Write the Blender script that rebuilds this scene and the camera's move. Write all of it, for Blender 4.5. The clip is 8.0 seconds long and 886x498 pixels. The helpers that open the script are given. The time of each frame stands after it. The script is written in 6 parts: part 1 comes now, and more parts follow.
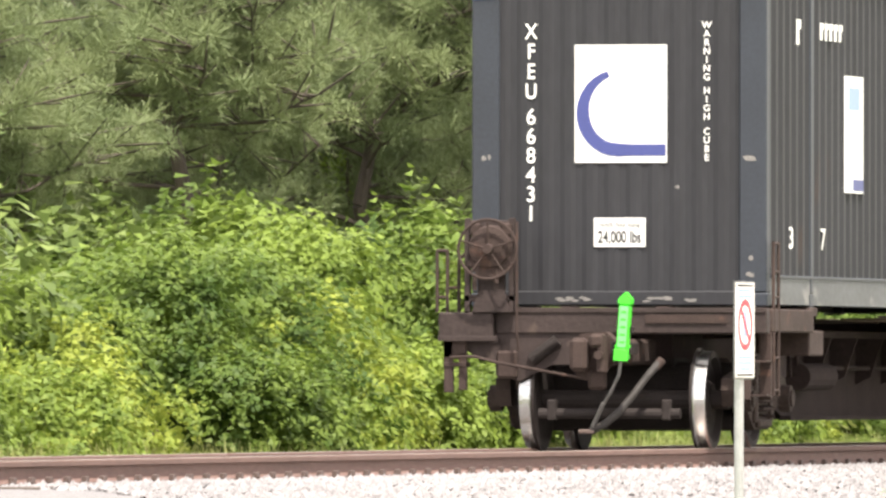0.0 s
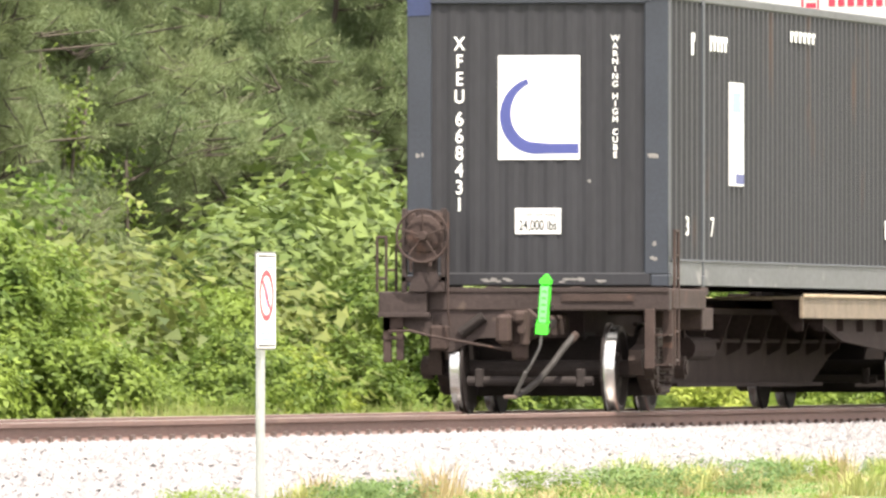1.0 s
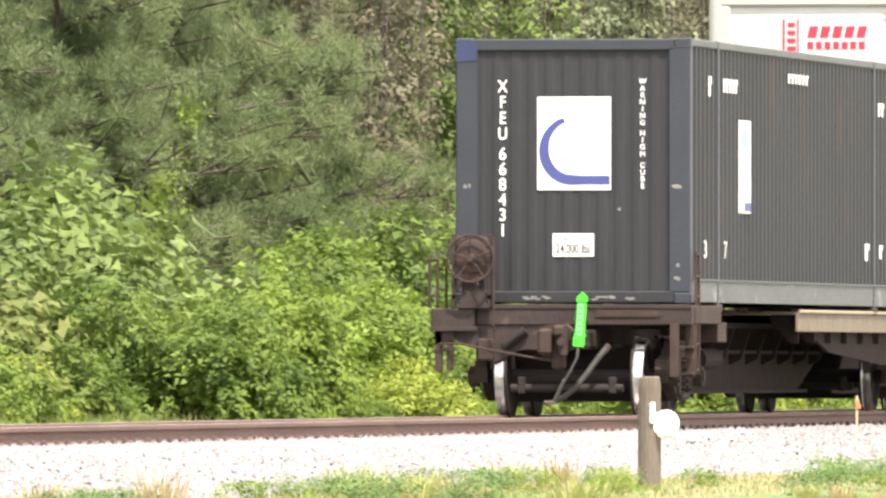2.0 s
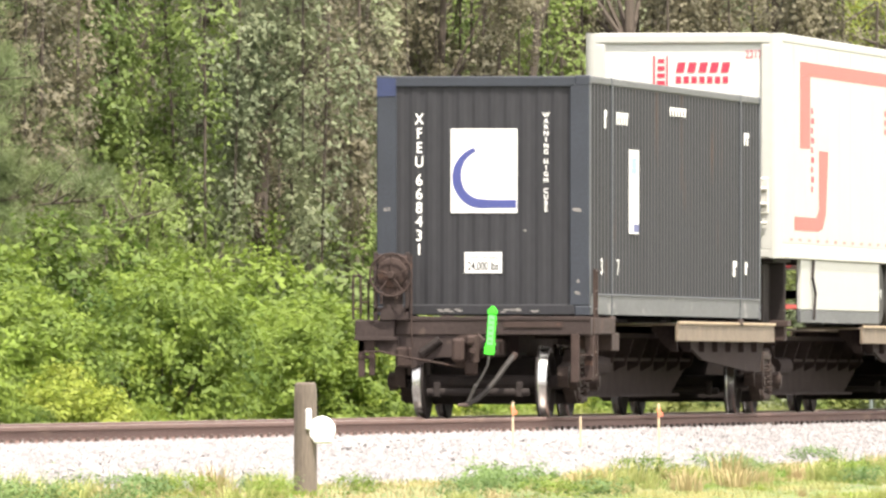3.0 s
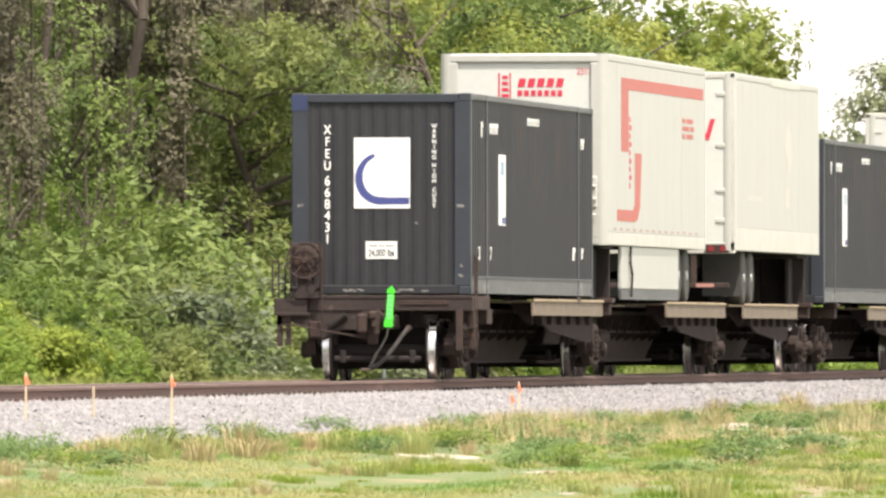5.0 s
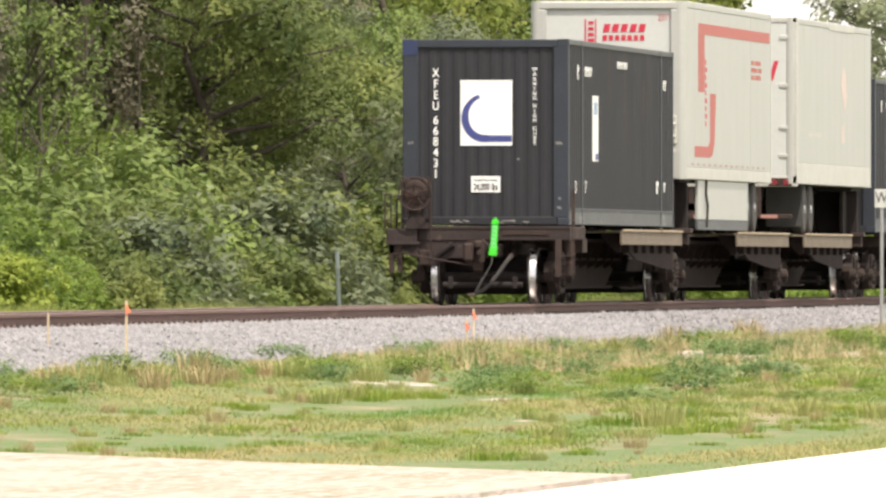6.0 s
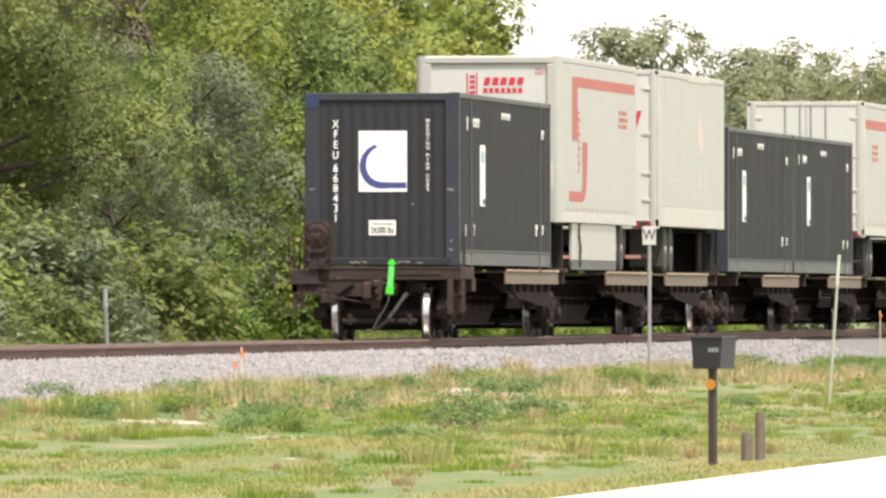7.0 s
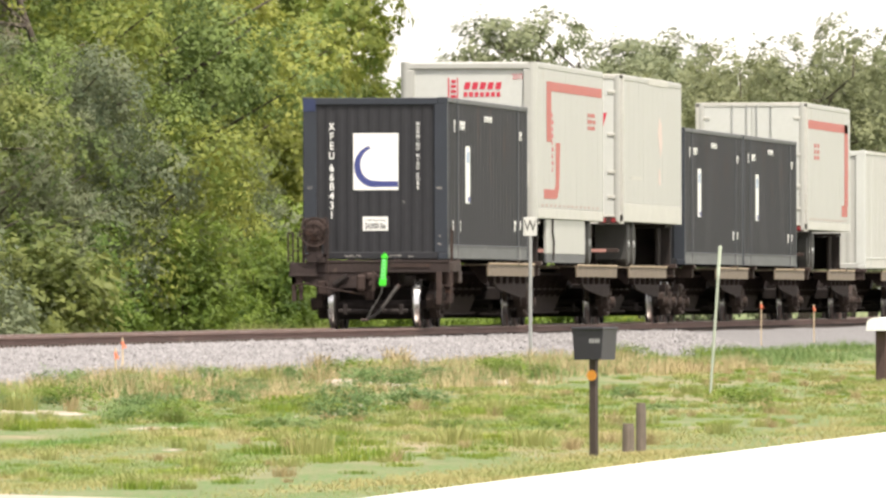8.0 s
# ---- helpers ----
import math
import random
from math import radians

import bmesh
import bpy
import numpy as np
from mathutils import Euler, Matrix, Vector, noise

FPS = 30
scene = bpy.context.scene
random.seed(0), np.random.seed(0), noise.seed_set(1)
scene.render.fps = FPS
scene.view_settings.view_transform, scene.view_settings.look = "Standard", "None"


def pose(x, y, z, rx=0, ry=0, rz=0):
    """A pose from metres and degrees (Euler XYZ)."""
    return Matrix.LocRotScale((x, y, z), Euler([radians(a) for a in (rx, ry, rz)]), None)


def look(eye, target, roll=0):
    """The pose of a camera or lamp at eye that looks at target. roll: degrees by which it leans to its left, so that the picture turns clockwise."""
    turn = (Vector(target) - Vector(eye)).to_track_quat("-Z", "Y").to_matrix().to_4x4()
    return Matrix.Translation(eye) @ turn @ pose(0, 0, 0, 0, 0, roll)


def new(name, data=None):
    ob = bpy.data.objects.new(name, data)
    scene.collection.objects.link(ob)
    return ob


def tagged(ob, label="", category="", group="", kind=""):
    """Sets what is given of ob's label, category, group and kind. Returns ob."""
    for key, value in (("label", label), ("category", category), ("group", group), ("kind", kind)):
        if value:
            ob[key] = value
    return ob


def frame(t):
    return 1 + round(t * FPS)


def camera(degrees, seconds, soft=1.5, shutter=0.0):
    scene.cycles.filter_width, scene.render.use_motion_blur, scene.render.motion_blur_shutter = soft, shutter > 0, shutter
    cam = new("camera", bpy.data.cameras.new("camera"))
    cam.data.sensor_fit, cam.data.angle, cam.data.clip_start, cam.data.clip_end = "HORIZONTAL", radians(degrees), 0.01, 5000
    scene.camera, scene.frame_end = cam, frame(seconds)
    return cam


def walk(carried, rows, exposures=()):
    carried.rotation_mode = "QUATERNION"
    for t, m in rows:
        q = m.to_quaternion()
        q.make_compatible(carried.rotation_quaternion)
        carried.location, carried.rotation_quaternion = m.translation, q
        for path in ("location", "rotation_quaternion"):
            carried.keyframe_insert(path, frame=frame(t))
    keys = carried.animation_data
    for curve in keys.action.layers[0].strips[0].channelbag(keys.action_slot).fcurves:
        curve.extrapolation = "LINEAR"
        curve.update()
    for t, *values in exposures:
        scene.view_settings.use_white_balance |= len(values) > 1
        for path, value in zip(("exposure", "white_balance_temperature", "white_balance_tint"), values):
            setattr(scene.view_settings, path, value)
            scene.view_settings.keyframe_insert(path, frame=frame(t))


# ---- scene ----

# Track centre is x = 0, rail tops z = 0, the train runs along +y.
EYE = Vector((28.62, 0.0, 0.552))
LENS = 3.09
SPEED = 19.1325
START = 138.45
# seconds, degrees left of +y, degrees up, lean
PAN = [
    (0.0, 12.293, 0.471, 0.06), (0.5, 11.389, 0.397, 0.02), (1.0, 10.623, 0.370, 0.04), (1.2, 10.346, 0.385, 0.02), (1.5, 10.063, 0.401, -0.01),
    (1.7, 9.866, 0.400, 0.0), (2.8, 8.861, 0.428, 0.03), (3.0, 8.453, 0.426, 0.04), (3.5, 7.908, 0.448, -0.02),
    (4.0, 7.687, 0.492, -0.02), (4.2, 7.51, 0.472, -0.02), (4.5, 7.112, 0.463, -0.03), (4.7, 6.866, 0.427, -0.03),
    (5.8, 6.664, 0.070, -0.02), (6.0, 6.596, 0.068, 0.0), (6.5, 6.143, 0.117, -0.016), (7.0, 5.786, 0.199, -0.09), (7.3, 5.731, 0.171, -0.10),
    (7.5, 5.579, 0.166, -0.12), (8.0, 5.371, 0.167, -0.11)]


def aim(yaw, pitch, lean):
    a, e = radians(yaw), radians(pitch)
    way = Vector((-math.sin(a) * math.cos(e), math.cos(a) * math.cos(e), math.sin(e)))
    return look(EYE, EYE + way * 100, lean)


cam = camera(LENS, 8.0, soft=2.6)
walk(cam, [(t, aim(a, e, r)) for t, a, e, r in PAN],
     exposures=[(0.0, 1.24), (0.5, 1.45), (3.0, 1.36), (4.7, 1.06), (5.8, 0.60), (8.0, 0.68)])

# ---- light ----
SUN_UP, SUN_FROM = 64, 146     # elevation; bearing it comes from, clockwise from +y
world = bpy.data.worlds.new("world")
scene.world = world
world.use_nodes = True
wn = world.node_tree.nodes
sky = wn.new("ShaderNodeTexSky")
sky.sky_type, sky.sun_disc = "NISHITA", False
sky.sun_elevation, sky.sun_rotation = radians(SUN_UP), radians(SUN_FROM)
sky.dust_density, sky.air_density = 3.0, 1.0
haze = wn.new("ShaderNodeMix")     # bright thin cloud over the whole sky
haze.data_type = "RGBA"
haze.inputs["Factor"].default_value = 0.7
haze.inputs[7].default_value = (9.5, 8.75, 8.15, 1)
wn["Background"].inputs["Strength"].default_value = 0.13
world.node_tree.links.new(sky.outputs["Color"], haze.inputs[6])
world.node_tree.links.new(haze.outputs[2], wn["Background"].inputs["Color"])
sun = new("sun", bpy.data.lights.new("sun", "SUN"))
sun.data.energy, sun.data.angle, sun.data.color = 4.0, radians(0.5), (1.0, 0.92, 0.81)
a, e = radians(SUN_FROM), radians(SUN_UP)
sun.matrix_world = look((40, 100, 60), Vector((40, 100, 60)) - 50 * Vector((math.sin(a) * math.cos(e), math.cos(a) * math.cos(e), math.sin(e))))


# ---- materials ----
def paint(name, colour, rough=0.6, metal=0.0, vary=0.25, scale=3.0, fine=40.0, bump=0.15, stain=None, stain_amount=0.0, random_tint=0.0, island=False, stretch=(1, 1, 1)):
    """A surface with two scales of variation, stains and fine relief."""
    m = bpy.data.materials.new(name)
    m.use_nodes = True
    n, l = m.node_tree.nodes, m.node_tree.links
    b = n["Principled BSDF"]
    b.inputs["Roughness"].default_value, b.inputs["Metallic"].default_value = rough, metal
    tc = n.new("ShaderNodeTexCoord")
    mp = n.new("ShaderNodeMapping")
    mp.inputs["Scale"].default_value = stretch
    l.new(tc.outputs["Object"], mp.inputs["Vector"])
    big, small = n.new("ShaderNodeTexNoise"), n.new("ShaderNodeTexNoise")
    for t, s in ((big, scale), (small, fine)):
        t.inputs["Scale"].default_value, t.inputs["Detail"].default_value = s, 4
        l.new(mp.outputs["Vector"], t.inputs["Vector"])
    add = n.new("ShaderNodeMath")
    add.operation = "ADD"
    l.new(big.outputs["Fac"], add.inputs[0])
    l.new(small.outputs["Fac"], add.inputs[1])
    rng = n.new("ShaderNodeMapRange")
    rng.inputs["From Min"].default_value, rng.inputs["From Max"].default_value = 0.6, 1.4
    rng.inputs["To Min"].default_value, rng.inputs["To Max"].default_value = 1 - vary, 1 + vary
    l.new(add.outputs[0], rng.inputs["Value"])
    out = rng.outputs["Result"]
    if random_tint:
        src = n.new("ShaderNodeNewGeometry").outputs["Random Per Island"] if island else n.new("ShaderNodeObjectInfo").outputs["Random"]
        r2 = n.new("ShaderNodeMapRange")
        r2.inputs["To Min"].default_value, r2.inputs["To Max"].default_value = 1 - random_tint, 1 + random_tint
        l.new(src, r2.inputs["Value"])
        mul = n.new("ShaderNodeMath")
        mul.operation = "MULTIPLY"
        l.new(out, mul.inputs[0])
        l.new(r2.outputs["Result"], mul.inputs[1])
        out = mul.outputs[0]
    sc = n.new("ShaderNodeVectorMath")
    sc.operation = "SCALE"
    sc.inputs[0].default_value = colour
    l.new(out, sc.inputs["Scale"])
    col = sc.outputs["Vector"]
    if stain:
        st = n.new("ShaderNodeTexNoise")
        st.inputs["Scale"].default_value, st.inputs["Detail"].default_value = scale * 1.7, 6
        l.new(mp.outputs["Vector"], st.inputs["Vector"])
        ramp = n.new("ShaderNodeMapRange")
        ramp.inputs["From Min"].default_value, ramp.inputs["From Max"].default_value = 0.72 - 0.3 * stain_amount, 0.8 - 0.2 * stain_amount
        l.new(st.outputs["Fac"], ramp.inputs["Value"])
        mix = n.new("ShaderNodeMix")
        mix.data_type = "RGBA"
        l.new(ramp.outputs["Result"], mix.inputs["Factor"])
        l.new(col, mix.inputs[6])
        mix.inputs[7].default_value = (*stain, 1)
        col = mix.outputs[2]
    l.new(col, b.inputs["Base Color"])
    if bump:
        bp = n.new("ShaderNodeBump")
        bp.inputs["Strength"].default_value, bp.inputs["Distance"].default_value = bump, 0.02
        l.new(small.outputs["Fac"], bp.inputs["Height"])
        l.new(bp.outputs["Normal"], b.inputs["Normal"])
    return m


def leafy(name, colour, warm, rough=0.55, clear=0.35, scale=1.1, stretch=(1, 1, 1), patch=1.5):
    """Foliage: each leaf its own shade, some light shining through."""
    m = bpy.data.materials.new(name)
    m.use_nodes = True
    n, l = m.node_tree.nodes, m.node_tree.links
    b = n["Principled BSDF"]
    b.inputs["Roughness"].default_value, b.inputs["Specular IOR Level"].default_value = rough, 0.25
    geo, info = n.new("ShaderNodeNewGeometry"), n.new("ShaderNodeObjectInfo")
    tc, big = n.new("ShaderNodeTexCoord"), n.new("ShaderNodeTexNoise")
    big.inputs["Scale"].default_value = scale
    mp = n.new("ShaderNodeMapping")
    mp.inputs["Scale"].default_value = stretch
    l.new(tc.outputs["Object"], mp.inputs["Vector"])
    l.new(mp.outputs["Vector"], big.inputs["Vector"])
    mix = n.new("ShaderNodeMix")
    mix.data_type = "RGBA"
    mix.inputs[6].default_value, mix.inputs[7].default_value = (*colour, 1), (*warm, 1)
    add = n.new("ShaderNodeMath")
    add.operation = "MULTIPLY_ADD"
    add.inputs[1].default_value, add.inputs[2].default_value = 0.30, -0.08
    l.new(geo.outputs["Random Per Island"], add.inputs[0])
    s1 = n.new("ShaderNodeMath")
    s1.operation = "ADD"
    l.new(add.outputs[0], s1.inputs[0])
    wide = n.new("ShaderNodeMath")
    wide.operation = "MULTIPLY_ADD"
    wide.inputs[1].default_value, wide.inputs[2].default_value = patch, 0.5 - 0.5 * patch
    l.new(big.outputs["Fac"], wide.inputs[0])
    l.new(wide.outputs[0], s1.inputs[1])
    s2 = n.new("ShaderNodeMath")
    s2.operation = "MULTIPLY_ADD"
    s2.inputs[1].default_value = 0.5
    l.new(info.outputs["Random"], s2.inputs[0])
    l.new(s1.outputs[0], s2.inputs[2])
    s3 = n.new("ShaderNodeMapRange")
    s3.inputs["From Min"].default_value, s3.inputs["From Max"].default_value = 0.3, 1.2
    l.new(s2.outputs[0], s3.inputs["Value"])
    l.new(s3.outputs["Result"], mix.inputs["Factor"])
    l.new(mix.outputs[2], b.inputs["Base Color"])
    tr = n.new("ShaderNodeBsdfTranslucent")
    l.new(mix.outputs[2], tr.inputs["Color"])
    ms = n.new("ShaderNodeMixShader")
    ms.inputs["Fac"].default_value = clear
    l.new(b.outputs[0], ms.inputs[1])
    l.new(tr.outputs[0], ms.inputs[2])
    l.new(ms.outputs[0], n["Material Output"].inputs["Surface"])
    return m


def soil(name, colours, scales, rough=0.95, bump=0.6, distance=0.05, stretch=(1, 1, 1)):
    """Ground of patches: three colours mixed by two noises."""
    m = bpy.data.materials.new(name)
    m.use_nodes = True
    n, l = m.node_tree.nodes, m.node_tree.links
    b = n["Principled BSDF"]
    b.inputs["Roughness"].default_value = rough
    tc = n.new("ShaderNodeTexCoord")
    mp = n.new("ShaderNodeMapping")
    mp.inputs["Scale"].default_value = stretch
    l.new(tc.outputs["Object"], mp.inputs["Vector"])
    col = None
    facs = []
    for s, lo, hi in scales:
        t = n.new("ShaderNodeTexNoise")
        t.inputs["Scale"].default_value, t.inputs["Detail"].default_value = s, 6
        l.new(mp.outputs["Vector"], t.inputs["Vector"])
        r = n.new("ShaderNodeMapRange")
        r.inputs["From Min"].default_value, r.inputs["From Max"].default_value = lo, hi
        l.new(t.outputs["Fac"], r.inputs["Value"])
        facs.append(r.outputs["Result"])
    for f, c in zip(facs, colours[1:]):
        mix = n.new("ShaderNodeMix")
        mix.data_type = "RGBA"
        l.new(f, mix.inputs["Factor"])
        if col is None:
            mix.inputs[6].default_value = (*colours[0], 1)
        else:
            l.new(col, mix.inputs[6])
        mix.inputs[7].default_value = (*c, 1)
        col = mix.outputs[2]
    l.new(col, b.inputs["Base Color"])
    bp = n.new("ShaderNodeBump")
    bp.inputs["Strength"].default_value, bp.inputs["Distance"].default_value = bump, distance
    l.new(facs[-1], bp.inputs["Height"])
    l.new(bp.outputs["Normal"], b.inputs["Normal"])
    return m


BLUEBLACK = paint("container_paint", (0.0265, 0.0268, 0.031), 0.6, vary=0.22, scale=1.2, fine=22, bump=0.06, stain=(0.056, 0.036, 0.029), stain_amount=0.28, stretch=(1, 1, 0.25))
BLUEPOST = paint("container_post_paint", (0.025, 0.030, 0.041), 0.5, vary=0.25, scale=2, fine=30, bump=0.06, stain=(0.10, 0.105, 0.11), stain_amount=0.1)
GREYRAIL = paint("worn_rail_paint", (0.088, 0.092, 0.097), 0.6, vary=0.3, scale=1.5, fine=18, stain=(0.25, 0.24, 0.23), stain_amount=0.3, stretch=(1, 0.4, 1))
WHITE = paint("white_decal", (0.82, 0.82, 0.80), 0.5, vary=0.05, bump=0.0)
DECALBLUE = paint("blue_decal", (0.050, 0.062, 0.215), 0.5, vary=0.1, bump=0.0)
LETTERGREY = paint("grey_letter", (0.25, 0.25, 0.25), 0.6, vary=0.1, bump=0.0)
BLACKINK = paint("black_letter", (0.03, 0.03, 0.03), 0.6, vary=0.1, bump=0.0)
BROWN = paint("boxcar_brown", (0.040, 0.029, 0.027), 0.7, vary=0.35, scale=2.5, fine=30, bump=0.25, stain=(0.085, 0.062, 0.053), stain_amount=0.3)
RUST = paint("rusty_brown", (0.048, 0.033, 0.029), 0.85, vary=0.35, scale=4, fine=50, bump=0.3, stain=(0.095, 0.055, 0.042), stain_amount=0.35)
GRIME = paint("greasy_black", (0.028, 0.023, 0.022), 0.75, vary=0.35, scale=4, fine=50, bump=0.3, stain=(0.034, 0.025, 0.021), stain_amount=0.3)
UNDER = paint("dusty_underframe", (0.031, 0.022, 0.021), 0.9, vary=0.35, scale=3, fine=30, bump=0.25, stain=(0.055, 0.038, 0.032), stain_amount=0.3)
SIDEFRAME = paint("side_frame_grime", (0.040, 0.029, 0.025), 0.85, vary=0.4, scale=5, fine=50, bump=0.3, stain=(0.06, 0.038, 0.03), stain_amount=0.35)
APRON = paint("apron_paint", (0.175, 0.137, 0.100), 0.8, vary=0.3, scale=3, fine=25, bump=0.2, stain=(0.10, 0.06, 0.05), stain_amount=0.35)
APRONEDGE = paint("apron_edge", (0.36, 0.28, 0.19), 0.8, vary=0.3, scale=2, fine=20)
TREAD = paint("polished_tread", (0.6, 0.6, 0.6), 0.25, metal=1.0, vary=0.15, scale=3, fine=30, bump=0.05)
RAILSIDE = paint("rail_side", (0.135, 0.080, 0.066), 0.85, vary=0.25, scale=2, fine=40, bump=0.2, stain=(0.20, 0.13, 0.10), stain_amount=0.3, stretch=(1, 0.15, 1))
RAILTOP = paint("rail_head", (0.42, 0.38, 0.35), 0.35, metal=0.8, vary=0.15, scale=2, fine=20, bump=0.05, stretch=(1, 0.1, 1))
TIE = paint("tie_timber", (0.09, 0.075, 0.065), 0.9, vary=0.3, scale=5, fine=40, bump=0.4, random_tint=0.3)
CLIP = paint("spike_steel", (0.10, 0.07, 0.06), 0.8, vary=0.3, bump=0.1)
GREEN = paint("signal_green", (0.06, 0.62, 0.03), 0.4, vary=0.08, bump=0.0)
GREENPALE = paint("reflective_green", (0.17, 0.62, 0.20), 0.3, vary=0.08, bump=0.0)
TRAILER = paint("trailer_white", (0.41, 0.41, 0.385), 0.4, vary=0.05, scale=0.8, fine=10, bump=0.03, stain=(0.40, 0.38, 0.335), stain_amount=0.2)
# same white, made brighter: sunlight on the end faces put into the colour
TRAILERLIT = paint("trailer_white_lit", (0.52, 0.53, 0.505), 0.45, vary=0.05, scale=0.8, fine=10, bump=0.03, stain=(0.50, 0.50, 0.46), stain_amount=0.15)
ALUMINIUM = paint("aluminium_trim", (0.55, 0.54, 0.50), 0.45, metal=0.4, vary=0.12, scale=2, fine=20, bump=0.03)
RED = paint("faded_red", (0.42, 0.085, 0.07), 0.5, vary=0.12, bump=0.0)
CRIMSON = paint("crimson_letter", (0.50, 0.03, 0.06), 0.5, vary=0.1, bump=0.0)
REDLAMP = paint("red_lens", (0.22, 0.025, 0.03), 0.3, vary=0.1, bump=0.0)
TYRE = paint("tyre_rubber", (0.05, 0.048, 0.046), 0.8, vary=0.3, bump=0.2)
STEEL = paint("galvanised_steel", (0.42, 0.43, 0.43), 0.5, metal=0.6, vary=0.2, scale=6, fine=60, bump=0.05)
TIMBER = paint("weathered_post", (0.13, 0.105, 0.085), 0.9, vary=0.35, scale=6, fine=60, bump=0.5, stretch=(1, 1, 0.15))
MAILBLACK = paint("mailbox_black", (0.018, 0.017, 0.022), 0.35, vary=0.2, bump=0.03)
ORANGE = paint("orange_plastic", (0.75, 0.30, 0.03), 0.5, vary=0.1, bump=0.0)
FLAG = paint("survey_ribbon", (0.75, 0.22, 0.12), 0.6, vary=0.15, bump=0.0)
LATH = paint("lath_wood", (0.55, 0.44, 0.30), 0.85, vary=0.2, bump=0.1)
TAPE = paint("faded_tape", (0.40, 0.20, 0.17), 0.5, vary=0.2, bump=0.0)
PALEBLUE = paint("pale_blue_print", (0.24, 0.34, 0.50), 0.5, vary=0.1, bump=0.0)
BARK = paint("bark", (0.075, 0.060, 0.048), 0.95, vary=0.4, scale=3, fine=25, bump=0.6, stretch=(1, 1, 0.3))
STONE = paint("ballast_stone", (0.222, 0.213, 0.216), 0.9, vary=0.15, scale=2, fine=15, bump=0.10, random_tint=0.22, island=True)
BALLAST = soil("ballast_bed", [(0.185, 0.178, 0.180), (0.14, 0.135, 0.136), (0.21, 0.203, 0.205)], [(14, 0.5, 0.62), (30, 0.45, 0.6)], bump=0.5)
TURF = soil("turf", [(0.080, 0.145, 0.028), (0.26, 0.205, 0.12), (0.066, 0.125, 0.024), (0.20, 0.17, 0.10)], [(0.5, 0.5, 0.66), (2.4, 0.45, 0.7), (18, 0.5, 0.62)], bump=0.4, stretch=(1, 0.35, 1))
CONCRETE = soil("pale_pavement", [(0.55, 0.54, 0.52), (0.48, 0.47, 0.45), (0.60, 0.59, 0.57)], [(0.3, 0.4, 0.6), (25, 0.4, 0.6)], bump=0.1, distance=0.005, stretch=(1, 0.2, 1))
SAND = soil("pale_sand", [(0.36, 0.30, 0.24), (0.22, 0.20, 0.12), (0.42, 0.36, 0.31)], [(1.2, 0.4, 0.6), (14, 0.4, 0.6)], bump=0.4, stretch=(1, 0.15, 1))
for dull, gloss in ((UNDER, 0.12), (GRIME, 0.15), (SIDEFRAME, 0.2), (BLUEBLACK, 0.3), (RUST, 0.25), (BROWN, 0.25)):
    dull.node_tree.nodes["Principled BSDF"].inputs["Specular IOR Level"].default_value = gloss     # matt with dust
SHRUB = leafy("shrub_leaf", (0.066, 0.118, 0.023), (0.225, 0.305, 0.056), clear=0.4, scale=1.6, patch=2.2)
VINE = leafy("vine_leaf", (0.078, 0.140, 0.026), (0.241, 0.336, 0.057), clear=0.4, scale=1.4, patch=2.0)
PINE = leafy("pine_needle", (0.104, 0.146, 0.066), (0.232, 0.276, 0.126), clear=0.3, scale=0.9, patch=1.8)
MOSS = leafy("grey_leaf", (0.085, 0.084, 0.055), (0.223, 0.202, 0.133), clear=0.4, scale=1.5, stretch=(1, 1, 0.16), patch=2.2)
TREEVINE = leafy("tree_vine_leaf", (0.078, 0.123, 0.035), (0.213, 0.277, 0.076), clear=0.35, scale=1.3, stretch=(1, 1, 0.3), patch=2.0)
OAK = leafy("oak_leaf", (0.073, 0.112, 0.033), (0.235, 0.263, 0.078), clear=0.4, scale=0.8, patch=2.2)
GREYOAK = leafy("grey_oak_leaf", (0.109, 0.144, 0.081), (0.244, 0.266, 0.152), clear=0.35, scale=0.8, patch=1.8)
LIME = leafy("young_leaf", (0.135, 0.218, 0.030), (0.329, 0.381, 0.069), clear=0.4, scale=1.6, patch=2.0)
LIMETREE = leafy("lime_tree_leaf", (0.129, 0.185, 0.036), (0.318, 0.336, 0.077), clear=0.4, scale=0.8, patch=2.0)
# oak leaf lightened and greyed: distance haze put into the colour
HAZEOAK = leafy("haze_oak_leaf", (0.118, 0.146, 0.078), (0.253, 0.269, 0.142), clear=0.4, scale=0.6, patch=1.8)
GRASS = leafy("grass_blade", (0.105, 0.210, 0.034), (0.345, 0.305, 0.130), scale=0.75, stretch=(1, 0.10, 1), patch=3.0)
TALLGRASS = leafy("tall_grass_blade", (0.16, 0.24, 0.05), (0.38, 0.38, 0.15), scale=0.5)
WEED = leafy("weed_leaf", (0.085, 0.150, 0.050), (0.190, 0.270, 0.095), clear=0.35)
STRAW = leafy("straw_blade", (0.30, 0.25, 0.12), (0.48, 0.38, 0.22), clear=0.2)


